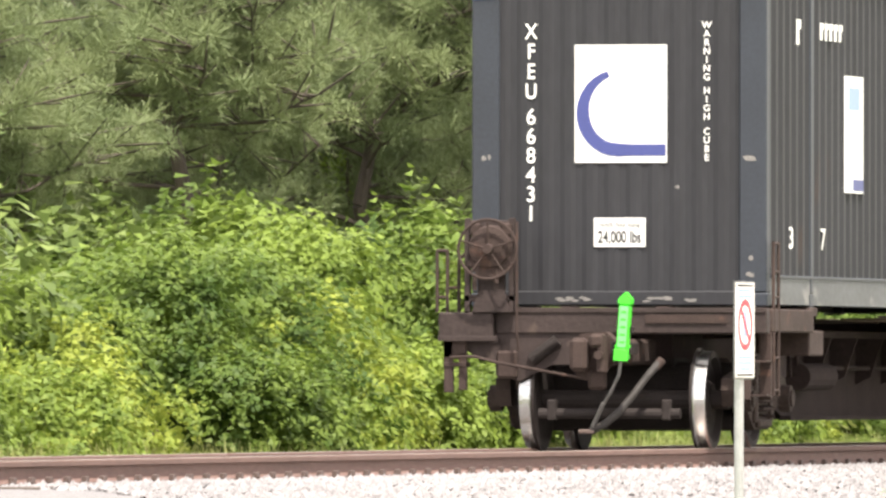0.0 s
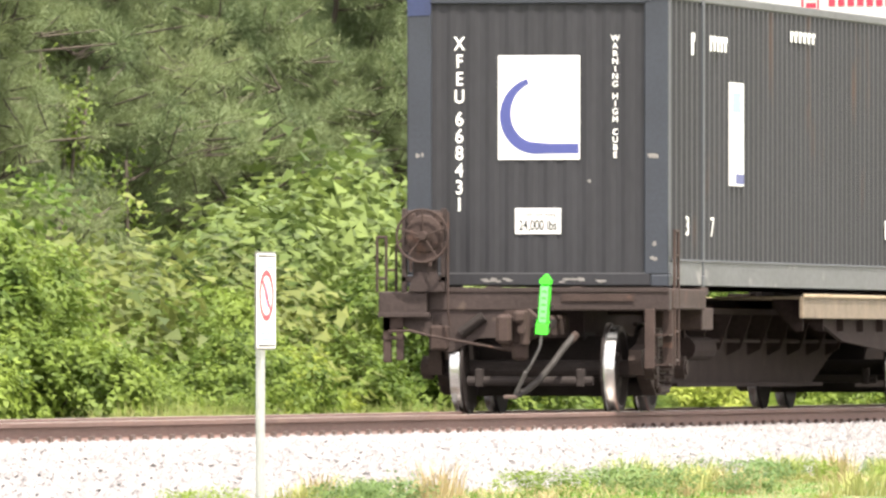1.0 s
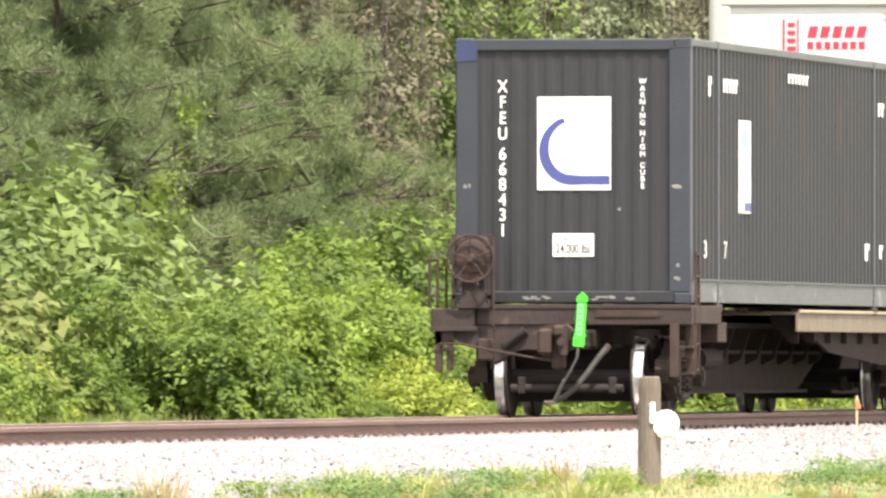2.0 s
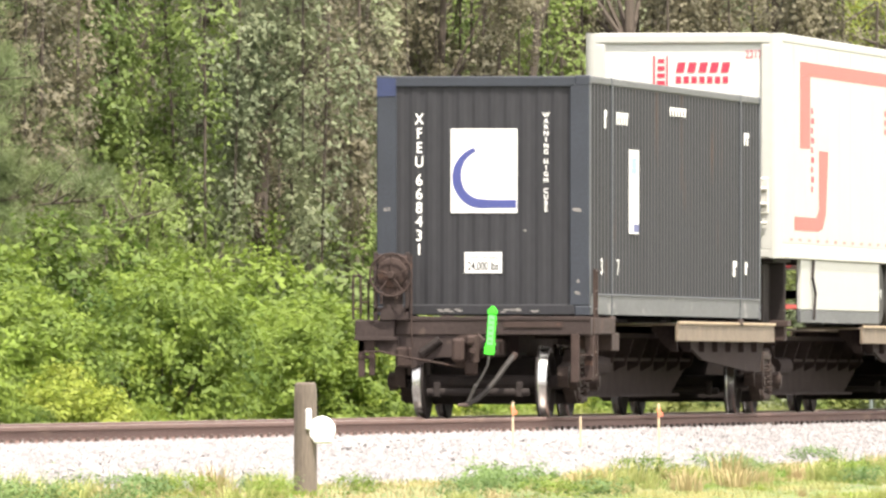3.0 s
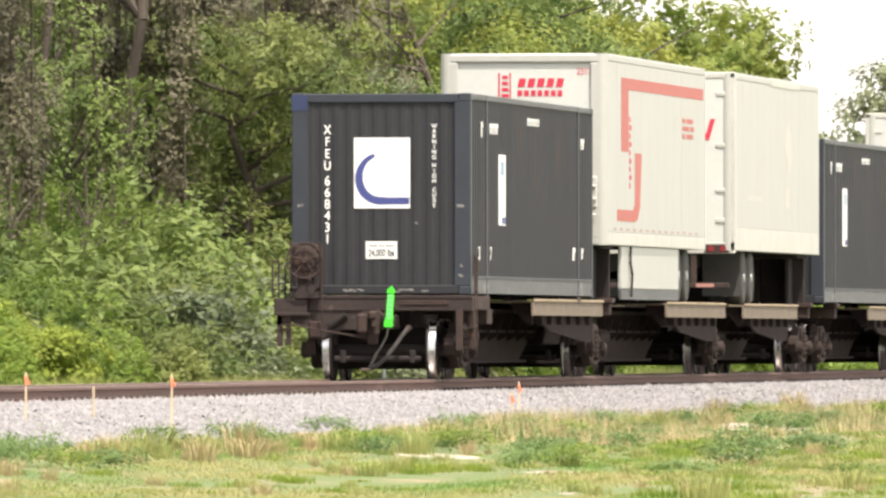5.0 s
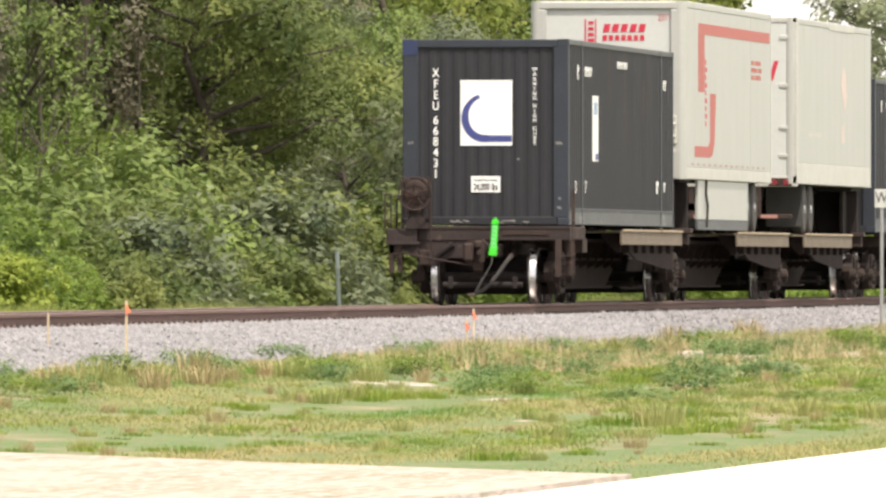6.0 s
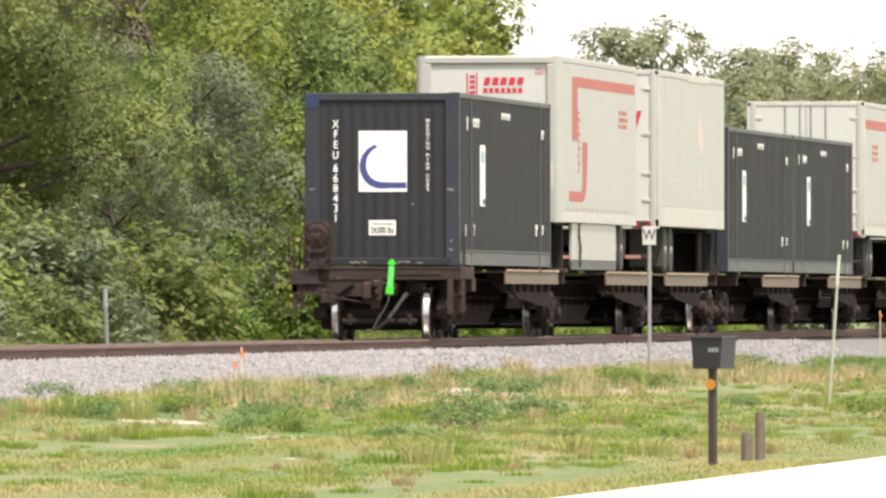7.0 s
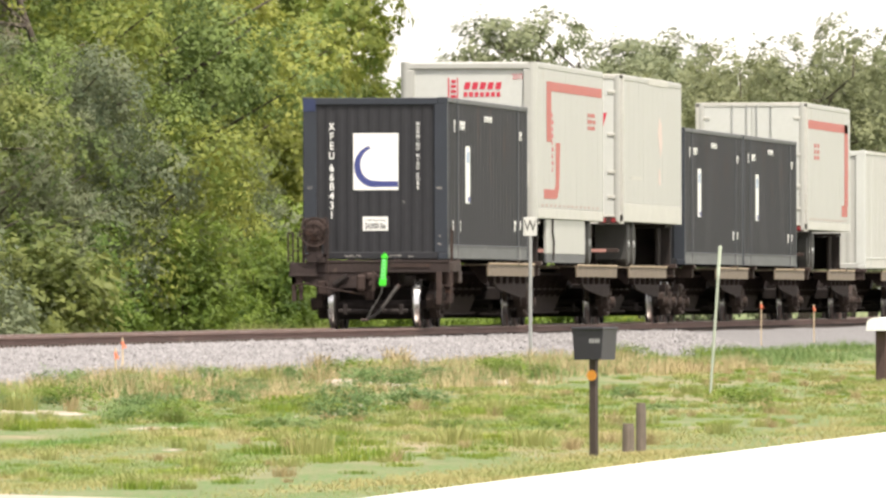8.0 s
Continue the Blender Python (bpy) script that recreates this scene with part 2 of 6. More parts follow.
# ---- building helpers ----
def box(bm, x0, x1, y0, y1, z0, z1, bevel=0.0, mat=None):
    """An upright block between two corners, with rounded edges."""
    r = bmesh.ops.create_cube(bm, size=1.0)
    m = Matrix.Translation(((x0 + x1) / 2, (y0 + y1) / 2, (z0 + z1) / 2)) @ Matrix.Diagonal((abs(x1 - x0), abs(y1 - y0), abs(z1 - z0), 1))
    if mat:
        m = mat @ m
    bmesh.ops.transform(bm, matrix=m, verts=r["verts"])
    if bevel:
        edges = list({ed for v in r["verts"] for ed in v.link_edges})
        bmesh.ops.bevel(bm, geom=edges, offset=bevel, segments=1, affect="EDGES")
    return bm


def rod(bm, p, q, r, sides=10, r2=None):
    """A round bar from p to q."""
    p, q = Vector(p), Vector(q)
    d = q - p
    m = Matrix.Translation((p + q) / 2) @ d.to_track_quat("Z", "Y").to_matrix().to_4x4()
    bmesh.ops.create_cone(bm, cap_ends=True, segments=sides, radius1=r, radius2=r if r2 is None else r2, depth=d.length, matrix=m)
    return bm


def pipe(bm, points, r, sides=8):
    for p, q in zip(points, points[1:]):
        rod(bm, p, q, r, sides)
    for p in points[1:-1]:
        bmesh.ops.create_icosphere(bm, subdivisions=1, radius=r * 1.02, matrix=Matrix.Translation(p))
    return bm


def prism(bm, outline, x0, x1, axis="x"):
    """An outline (in y, z for axis x; in x, z for axis y) pulled out from x0 to x1."""
    put = (lambda a, b, c: (c, a, b)) if axis == "x" else (lambda a, b, c: (a, c, b)) if axis == "y" else (lambda a, b, c: (a, b, c))
    lo = [bm.verts.new(put(a, b, x0)) for a, b in outline]
    hi = [bm.verts.new(put(a, b, x1)) for a, b in outline]
    bm.faces.new(lo)
    bm.faces.new(hi[::-1])
    k = len(outline)
    for i in range(k):
        bm.faces.new((lo[i], hi[i], hi[(i + 1) % k], lo[(i + 1) % k]))
    return bm


def ring(bm, centre, axis, r, tube, seg=28, sides=8, arc=1.0):
    """A round hoop about an axis."""
    turn = Vector(axis).to_track_quat("Z", "Y").to_matrix().to_4x4()
    m = Matrix.Translation(centre) @ turn
    pts = [m @ Vector((r * math.cos(i * 2 * math.pi * arc / seg), r * math.sin(i * 2 * math.pi * arc / seg), 0)) for i in range(seg + 1)]
    for p, q in zip(pts, pts[1:]):
        rod(bm, p, q, tube, sides)
    return bm


def lathe(bm, profile, seg=32, axis="x", at=(0, 0, 0)):
    """Turn a profile of (along, radius) about an axis."""
    rows = []
    for u, r in profile:
        row = []
        for i in range(seg):
            c, s = r * math.cos(2 * math.pi * i / seg), r * math.sin(2 * math.pi * i / seg)
            v = (u, c, s) if axis == "x" else (c, u, s) if axis == "y" else (c, s, u)
            row.append(bm.verts.new(Vector(v) + Vector(at)))
        rows.append(row)
    for a_, b_ in zip(rows, rows[1:]):
        for i in range(seg):
            bm.faces.new((a_[i], a_[(i + 1) % seg], b_[(i + 1) % seg], b_[i]))
    bm.faces.new(rows[0])
    bm.faces.new(rows[-1][::-1])
    return bm


def mesh_of(bm, name, material, smooth=False):
    bmesh.ops.recalc_face_normals(bm, faces=bm.faces[:])
    me = bpy.data.meshes.new(name)
    bm.to_mesh(me)
    bm.free()
    me.materials.append(material)
    if smooth:
        me.shade_smooth()
    return me


def part(name, bm, material, parent, label="", at=None, smooth=False):
    ob = new(name, mesh_of(bm, name, material, smooth))
    ob.parent = parent
    if at:
        ob.location = at
    return tagged(ob, label)


def thing(name, label, category, group="", kind="", at=(0, 0, 0), turn=0):
    ob = new(name)
    ob.empty_display_size = 0.2
    ob.matrix_basis = pose(*at, 0, 0, turn)
    return tagged(ob, label, category, group, kind)


def solid(name, bm, material, label, category="", kind="", group="", at=None, smooth=False):
    ob = new(name, mesh_of(bm, name, material, smooth))
    if at:
        ob.location = at
    return tagged(ob, label, category, group, kind)


def soup(name, verts, faces, material):
    me = bpy.data.meshes.new(name)
    me.from_pydata(verts, [], faces)
    me.materials.append(material)
    return me


def B():
    return bmesh.new()


def lettering(name, text, size, material, parent, m, squeeze=1.0, thick=0.002, label="", centred=True, bold=0.0):
    """Raised letters of the built-in font."""
    cu = bpy.data.curves.new(name, "FONT")
    cu.body, cu.size, cu.extrude, cu.offset = text, size, thick, size * bold
    cu.align_x, cu.align_y = ("CENTER" if centred else "LEFT"), "CENTER"
    tmp = bpy.data.objects.new(name, cu)
    scene.collection.objects.link(tmp)
    me = bpy.data.meshes.new_from_object(tmp.evaluated_get(bpy.context.evaluated_depsgraph_get()))
    bpy.data.objects.remove(tmp)
    bpy.data.curves.remove(cu)
    me.name = name
    me.transform(m @ Matrix.Diagonal((squeeze, 1, 1, 1)))
    me.materials.clear()
    me.materials.append(material)
    ob = new(name, me)
    ob.parent = parent
    return tagged(ob, label)


END = Matrix(((1, 0, 0, 0), (0, 0, -1, 0), (0, 1, 0, 0), (0, 0, 0, 1)))     # letters upright on a face towards -y
SIDE = Matrix(((0, 0, 1, 0), (1, 0, 0, 0), (0, 1, 0, 0), (0, 0, 0, 1)))     # letters upright on a face towards +x

MOVERS = []
WHEELS = []


# ---- ground, track ----
def ground_height(x):
    """The lie of the land across the track; along it nothing changes."""
    xs = (-400, -9, -4.2, -3.2, 3.2, 5.0, 8.0, 12.0, 17.0, 400)
    zs = (-0.9, -0.85, -0.62, -0.57, -0.57, -0.64, -0.80, -0.88, -0.90, -0.90)
    return float(np.interp(x, xs, zs))


def rolling(x, y):
    """Small hollows and rises in the grass."""
    w = min(1.0, max(0.0, (abs(x) - 3.0) / 3.0)) * (0.0 if x > 17 else 1.0)
    return w * 0.03 * noise.noise(Vector((x * 0.22, y * 0.05, 0)))


def build_ground():
    xs = [-2500, -600, -120, -60, -40, -30, -22, -16, -12] + [-9 + 0.6 * i for i in range(44)] + [17.6, 19, 22, 26, 30, 40, 80, 300, 2500]
    ys = [-2500, -300, 0, 60] + [100 + 3 * i for i in range(100)] + [420, 480, 560, 700, 1000, 2500, 4500]
    verts = [(x, y, ground_height(x) + rolling(x, y)) for y in ys for x in xs]
    k = len(xs)
    faces = [(j * k + i, j * k + i + 1, (j + 1) * k + i + 1, (j + 1) * k + i) for j in range(len(ys) - 1) for i in range(k - 1)]
    me = soup("ground", verts, faces, TURF)
    me.shade_smooth()
    tagged(new("ground", me), "rough green and straw-coloured verge beside the railway", "ground", kind="structure")


def build_road():
    bm = B()
    prism(bm, [(-2500, -0.895), (-2500, -0.86), (4500, -0.86), (4500, -0.895)], 17.25, 24.2)
    solid("road", bm, CONCRETE, "pale sun-bleached road running beside the railway", "road", kind="structure")
    bm = B()
    prism(bm, [(17.25, 97.0), (17.25, 109.3), (15.8, 112.3), (14.2, 115.4), (12.4, 119.5), (10.0, 124.5), (7.0, 128.0), (4.5, 126.0), (7.0, 112.0), (10.0, 97.0)], -0.90, -0.825, axis="z")
    solid("driveway", bm, SAND, "pale sandy driveway leading off the road", "driveway", kind="structure")


def build_ballast():
    ys = [-300, 60, 100] + [105 + 2.5 * i for i in range(120)] + [430, 600, 1000, 4000]
    xs = (-3.6, -2.9, -2.2, -1.75, -1.2, -0.5, 0.5, 1.2, 1.75, 2.2, 2.9, 3.6)
    zs = (-0.62, -0.44, -0.27, -0.20, -0.19, -0.19, -0.19, -0.19, -0.20, -0.27, -0.44, -0.62)
    verts = [(x + 0.12 * noise.noise(Vector((x, y * 0.4, 5))) * (abs(x) > 2), y, z + 0.03 * noise.noise(Vector((x * 2, y, 2)))) for y in ys for x, z in zip(xs, zs)]
    k = len(xs)
    faces = [(j * k + i, j * k + i + 1, (j + 1) * k + i + 1, (j + 1) * k + i) for j in range(len(ys) - 1) for i in range(k - 1)]
    me = soup("ballast_bed", verts, faces, BALLAST)
    me.shade_smooth()
    bed = tagged(new("ballast_bed", me), "pale grey crushed-stone ballast under the track", "ballast", kind="structure")
    # loose stones on the shoulder that faces the road
    rs = np.random.default_rng(4)
    base = np.array([(1, 0, 0), (-1, 0, 0), (0, 1, 0), (0, -1, 0), (0, 0, 1), (0, 0, -1)], float)
    tri = np.array([(0, 2, 4), (2, 1, 4), (1, 3, 4), (3, 0, 4), (2, 0, 5), (3, 1, 5)])
    vs, fs, k = [], [], 0
    for y0, y1, count in ((112, 170, 34000), (170, 250, 22000), (250, 340, 7000)):
        x = rs.uniform(0.95, 3.75, count)
        y = rs.uniform(y0, y1, count)
        z = np.interp(x, xs, zs) + 0.008
        size = rs.uniform(0.018, 0.042, (count, 1, 3)) * (1.0 if y0 < 170 else 1.15 if y0 < 250 else 1.5)
        size[..., 2] *= 0.42
        spin = rs.uniform(0, 6.28, count)
        b = base[None] * size + rs.normal(0, 0.007, (count, 6, 3))
        c, s = np.cos(spin)[:, None], np.sin(spin)[:, None]
        b = np.stack([b[..., 0] * c - b[..., 1] * s, b[..., 0] * s + b[..., 1] * c, b[..., 2] + 1.0 * b[..., 0] * s], -1)
        b += np.stack([x, y, z], -1)[:, None]
        vs.append(b.reshape(-1, 3))
        fs.append((tri[None] + (k + 6 * np.arange(count))[:, None, None]).reshape(-1, 3))
        k += 6 * count
    stones = new("ballast_stones", soup("ballast_stones", np.concatenate(vs).tolist(), np.concatenate(fs).tolist(), STONE))
    tagged(stones, "loose pale grey crushed stones along the ballast shoulder", "stones", kind="stuff")


RAIL = [(-0.075, -0.17), (-0.075, -0.158), (-0.012, -0.135), (-0.010, -0.048), (-0.036, -0.040), (-0.036, -0.008), (-0.026, 0.0),
        (0.026, 0.0), (0.036, -0.008), (0.036, -0.040), (0.010, -0.048), (0.012, -0.135), (0.075, -0.158), (0.075, -0.17)]


def build_track():
    for side in (-0.755, 0.755):
        rail = thing("rail", "long steel rail with rusty sides and worn head", "rail", "rails of the track", "structure")
        bm = B()
        prism(bm, [(side + a, b) for a, b in RAIL], -300, 4000, axis="y")
        part("rail_body", bm, RAILSIDE, rail)
        bm = B()
        box(bm, side - 0.027, side + 0.027, -300, 4000, 0.0005, 0.003)
        part("rail_head", bm, RAILTOP, rail, "bright worn running surface")
    # ties: single ones where the camera passes nearest, one joined row beyond
    bm = B()
    box(bm, -1.3, 1.3, -0.115, 0.115, -0.33, -0.172, 0.008)
    tie_mesh = mesh_of(bm, "tie", TIE)
    bm = B()
    for sx in (-0.755, 0.755):
        box(bm, sx - 0.17, sx + 0.17, -0.09, 0.09, -0.172, -0.160)
        for dx in (-0.10, 0.10):
            box(bm, sx + dx - 0.02, sx + dx + 0.02, -0.05, 0.05, -0.16, -0.115, 0.006)
    plate_mesh = mesh_of(bm, "tie_plate", CLIP)
    row = thing("tie_row", "dark weathered timber ties with rusty plates", "ties", kind="structure")
    for i in range(150):
        y = 112 + 0.55 * i
        t = new("tie", tie_mesh)
        t.parent, t.location = row, (0.03 * random.uniform(-1, 1), y, 0)
        p = new("tie_plate", plate_mesh)
        p.parent, p.location = row, (0, y, 0)
    far = B()
    for i in range(500):
        y = 112 + 0.55 * (150 + i)
        box(far, -1.3, 1.3, y - 0.115, y + 0.115, -0.33, -0.172)
        for dx in (0.655, 0.855):
            box(far, dx - 0.02, dx + 0.02, y - 0.05, y + 0.05, -0.172, -0.115)
    tagged(part("far_ties", far, TIE, row), kind="stuff")


# ---- plants ----
def leaves(rs, centres, normals, size, spread, per, slim=0.6):
    """Single leaves scattered about clump centres, facing loosely outwards."""
    n = len(centres) * per
    c = np.repeat(centres, per, 0) + rs.normal(0, 1, (n, 3)) * spread
    nm = np.repeat(normals, per, 0)
    nm = nm / (np.linalg.norm(nm, axis=1, keepdims=True) + 1e-9) + rs.normal(0, 0.30, (n, 3))
    nm /= np.linalg.norm(nm, axis=1, keepdims=True) + 1e-9
    a = np.cross(nm, rs.normal(0, 1, (n, 3)))
    a /= np.linalg.norm(a, axis=1, keepdims=True) + 1e-9
    b = np.cross(nm, a)
    s = rs.uniform(0.6, 1.3, (n, 1)) * size
    v = np.stack([c - a * s * 0.8 - b * s * slim, c - a * s * 0.8 + b * s * slim, c + a * s], 1).reshape(-1, 3)
    return v, np.arange(3 * n).reshape(-1, 3)


def needles(rs, centres, fat, length, per, width=0.0048):
    """Round tufts of thin needles that fan out from their centres, mostly upwards."""
    n = len(centres) * per
    d = rs.normal(0, 1, (n, 3)) + np.array([0, 0, 0.75])
    d /= np.linalg.norm(d, axis=1, keepdims=True) + 1e-9
    size = np.repeat(fat, per)[:, None]
    c = np.repeat(centres, per, 0) + d * rs.uniform(0.0, 0.12, (n, 1)) * size + rs.normal(0, 0.03, (n, 3))
    w = np.cross(d, rs.normal(0, 1, (n, 3)))
    w /= np.linalg.norm(w, axis=1, keepdims=True) + 1e-9
    s = rs.uniform(0.6, 1.15, (n, 1)) * length * size
    droop = d + np.array([0, 0, -0.12])
    v = np.stack([c - w * width, c + w * width, c + droop * s], 1).reshape(-1, 3)
    return v, np.arange(3 * n).reshape(-1, 3)


def limb(bm, p, q, r0, r1, sides=7):
    rod(bm, p, q, r0, sides, r1)


def shrub_meshes(seed, height, width, size, count, leaf, trunk_r=0.035, lumps=15, drape=0.0, per=8):
    """Stems and a crown of many leaf clumps on uneven mounds."""
    rs = np.random.default_rng(seed)
    m = []
    for i in range(lumps):
        d = rs.normal(0, 1, 3)
        d[2] = abs(d[2]) * 0.9
        d /= np.linalg.norm(d)
        r = width * rs.uniform(0.10, 0.24)
        reach = rs.uniform(0.55, 1.0)
        m.append((d[0] * (width / 2 - r) * reach, d[1] * (width / 2 - r) * reach, max(r * 0.7, d[2] * (height - r) * reach ** 0.5 * rs.uniform(0.75, 1.08)), r))
    m = np.array(m)
    pick = m[rs.choice(lumps, count, p=m[:, 3] ** 2 / (m[:, 3] ** 2).sum())]
    d = rs.normal(0, 1, (count, 3))
    d[:, 2] += 0.75
    d /= np.linalg.norm(d, axis=1, keepdims=True)
    c = pick[:, :3] + d * pick[:, 3:] * rs.uniform(0.90, 1.06, (count, 1)) * np.array([1, 1, 0.85])
    if drape:
        c[:, 2] -= drape * rs.uniform(0, 1, count) ** 3
    # sprigs that stand out of the outline
    tips = rs.choice(count, count // 14)
    c[tips] += d[tips] * np.array([0.5, 0.5, 1.0]) * rs.uniform(0.05, 0.30, (len(tips), 1))
    c[:, 2] = np.maximum(c[:, 2], rs.uniform(0.03, 0.35, count))
    v, f = leaves(rs, c, d + np.array([0, 0, 0.7]), size, size * 1.35, per)
    crown = soup("crown", v.tolist(), f.tolist(), leaf)
    bm = B()
    for x, y, z, r in m[:9]:
        foot = Vector((rs.normal(0, trunk_r * 0.6), rs.normal(0, trunk_r * 0.6), -0.15))
        mid = Vector((x * 0.4, y * 0.4, z * 0.5))
        limb(bm, foot, mid, trunk_r, trunk_r * 0.7, 6)
        limb(bm, mid, (x, y, z), trunk_r * 0.7, trunk_r * 0.25, 5)
    return mesh_of(bm, "stem", BARK), crown


def tree_meshes(seed, height, width, size, leaf, kind="oak", per=8, clumps=900):
    """A tapered trunk, forked limbs and a crown of leaf clumps carried on the limbs."""
    rs = np.random.default_rng(seed)
    bm = B()
    top = Vector((rs.normal(0, 0.35), rs.normal(0, 0.35), height * (0.96 if kind != "oak" else 0.75)))
    knots = [Vector((0, 0, -0.3))]
    for i in range(1, 6):
        u = i / 5
        knots.append(Vector((top.x * u + rs.normal(0, 0.14), top.y * u + rs.normal(0, 0.14), top.z * u)))
    r0 = height * (0.016 if kind != "oak" else 0.022)
    for i in range(5):
        limb(bm, knots[i], knots[i + 1], r0 * (1 - 0.17 * i), r0 * (1 - 0.17 * (i + 1)), 9)
    centres, outs = [], []
    if kind == "vine":
        # curtains of climbing leaves that hang from the limbs down the height of the tree
        strands = 15
        share = clumps // strands
        for i in range(strands):
            a, out = rs.uniform(0, 6.28), width * 0.5 * rs.uniform(0.15, 1.0)
            high = height * rs.uniform(0.5, 1.0)
            low = max(0.1, high - height * rs.uniform(0.25, 0.75))
            hook = Vector((math.cos(a) * out, math.sin(a) * out, high))
            k = min(4, int(high / top.z * 4.6))
            limb(bm, knots[k], hook, r0 * 0.3, r0 * 0.08, 5)
            limb(bm, hook, (hook.x + rs.normal(0, 0.1), hook.y + rs.normal(0, 0.1), low), 0.03, 0.015, 5)
            u = rs.uniform(0, 1, share)
            fat = (width * rs.uniform(0.055, 0.105)) * (0.55 + 0.6 * np.sin(3.0 * u + rs.uniform(0, 1.2)) ** 2) * (1.15 - 0.5 * u)
            th = rs.uniform(0, 6.28, share)
            sway = 0.16 * np.sin(u * rs.uniform(3, 9) + a)
            d = np.stack([np.cos(th), np.sin(th), rs.normal(0.25, 0.3, share)], 1)
            c = np.stack([hook.x + sway, hook.y + sway, high - (high - low) * u], 1)
            centres += list(c + d * fat[:, None] * rs.uniform(0.8, 1.1, (share, 1)))
            outs += list(d + np.array([0, 0, 0.5]))
    boughs = {"pine": 42, "oak": 22, "vine": 0}[kind]
    share = max(4, int(clumps / max(1, boughs)))
    for i in range(boughs):
        u = {"pine": rs.uniform(0.08, 0.99), "oak": rs.uniform(0.10, 0.98)}[kind]
        a = rs.uniform(0, 6.28)
        k = min(4, int(u * 5))
        base = knots[k].lerp(knots[k + 1], u * 5 - k)
        reach = width * 0.5 * {"pine": (1.1 - 0.8 * u), "oak": (0.55 + 0.5 * math.sin(u * 2.9))}[kind] * rs.uniform(0.7, 1.1)
        rise = {"pine": rs.uniform(0.05, 0.5), "oak": rs.uniform(0.05, 0.7)}[kind] * reach
        mid = base + Vector((math.cos(a) * reach * 0.5, math.sin(a) * reach * 0.5, rise * 0.4 + rs.normal(0, 0.1)))
        tip = base + Vector((math.cos(a + rs.normal(0, 0.3)) * reach, math.sin(a + rs.normal(0, 0.3)) * reach, rise))
        slim = (1.1 - u * 0.7) * (0.6 if kind == "pine" else 1.0)
        limb(bm, base, mid, r0 * 0.42 * slim, r0 * 0.26 * slim, 6)
        limb(bm, mid, tip, r0 * 0.26 * slim, r0 * 0.06, 5)
        if kind == "pine":
            for q in np.linspace(0.30, 1.0, share) + rs.normal(0, 0.04, share):
                p = base.lerp(mid, min(1, q * 2)) if q < 0.5 else mid.lerp(tip, min(1.0, q * 2 - 1))
                e = p + Vector((rs.normal(0, 0.30), rs.normal(0, 0.30), abs(rs.normal(0.14, 0.14)))) * (0.5 + 0.5 * q)
                limb(bm, p, e, 0.012, 0.008, 4)
                centres.append(np.array(e))
                outs.append(rs.uniform(0.9, 1.6))
            continue
        # rounded leafy pads on each bough, with gaps between
        for j in range(2):
            q = rs.uniform(0.45, 1.05)
            p = np.array(base.lerp(mid, min(1, q * 2)) if q < 0.5 else mid.lerp(tip, q * 2 - 1))
            p += rs.normal(0, 1, 3) * width * 0.03
            fat = width * rs.uniform(0.11, 0.20)
            d = rs.normal(0, 1, (share // 2, 3))
            d[:, 2] += 0.4
            d /= np.linalg.norm(d, axis=1, keepdims=True)
            wave = 1.0 + 0.16 * np.sin(d[:, :1] * 7 + i) * np.sin(d[:, 2:] * 6 + j)
            c = p + d * fat * wave * rs.uniform(0.90, 1.06, (len(d), 1)) * np.array([1, 1, 0.8])
            c[:, 2] = np.clip(c[:, 2], 0.2, height * 1.02)
            centres += list(c)
            outs += list(d + np.array([0, 0, 0.5]))
    if kind == "pine":
        v, f = needles(rs, np.array(centres), np.array(outs), size, per)
    else:
        v, f = leaves(rs, np.array(centres), np.array(outs), size, max(size * 1.1, 0.10), per)
    return mesh_of(bm, "trunk", BARK), soup("crown", v.tolist(), f.tolist(), leaf)


def plant(name, meshes, label, category, group, x, y, turn=0.0, size=1.0, tall=1.0, stem="trunk"):
    ob = new(name)
    ob.matrix_basis = Matrix.LocRotScale((x, y, ground_height(x) + rolling(x, y)), Euler((0, 0, turn)), (size, size, size * tall))
    tagged(ob, label, category, group)
    for n, me in zip((stem, "crown"), meshes):
        if me is None:
            continue
        o = new(n, me)
        o.parent = ob
    return ob


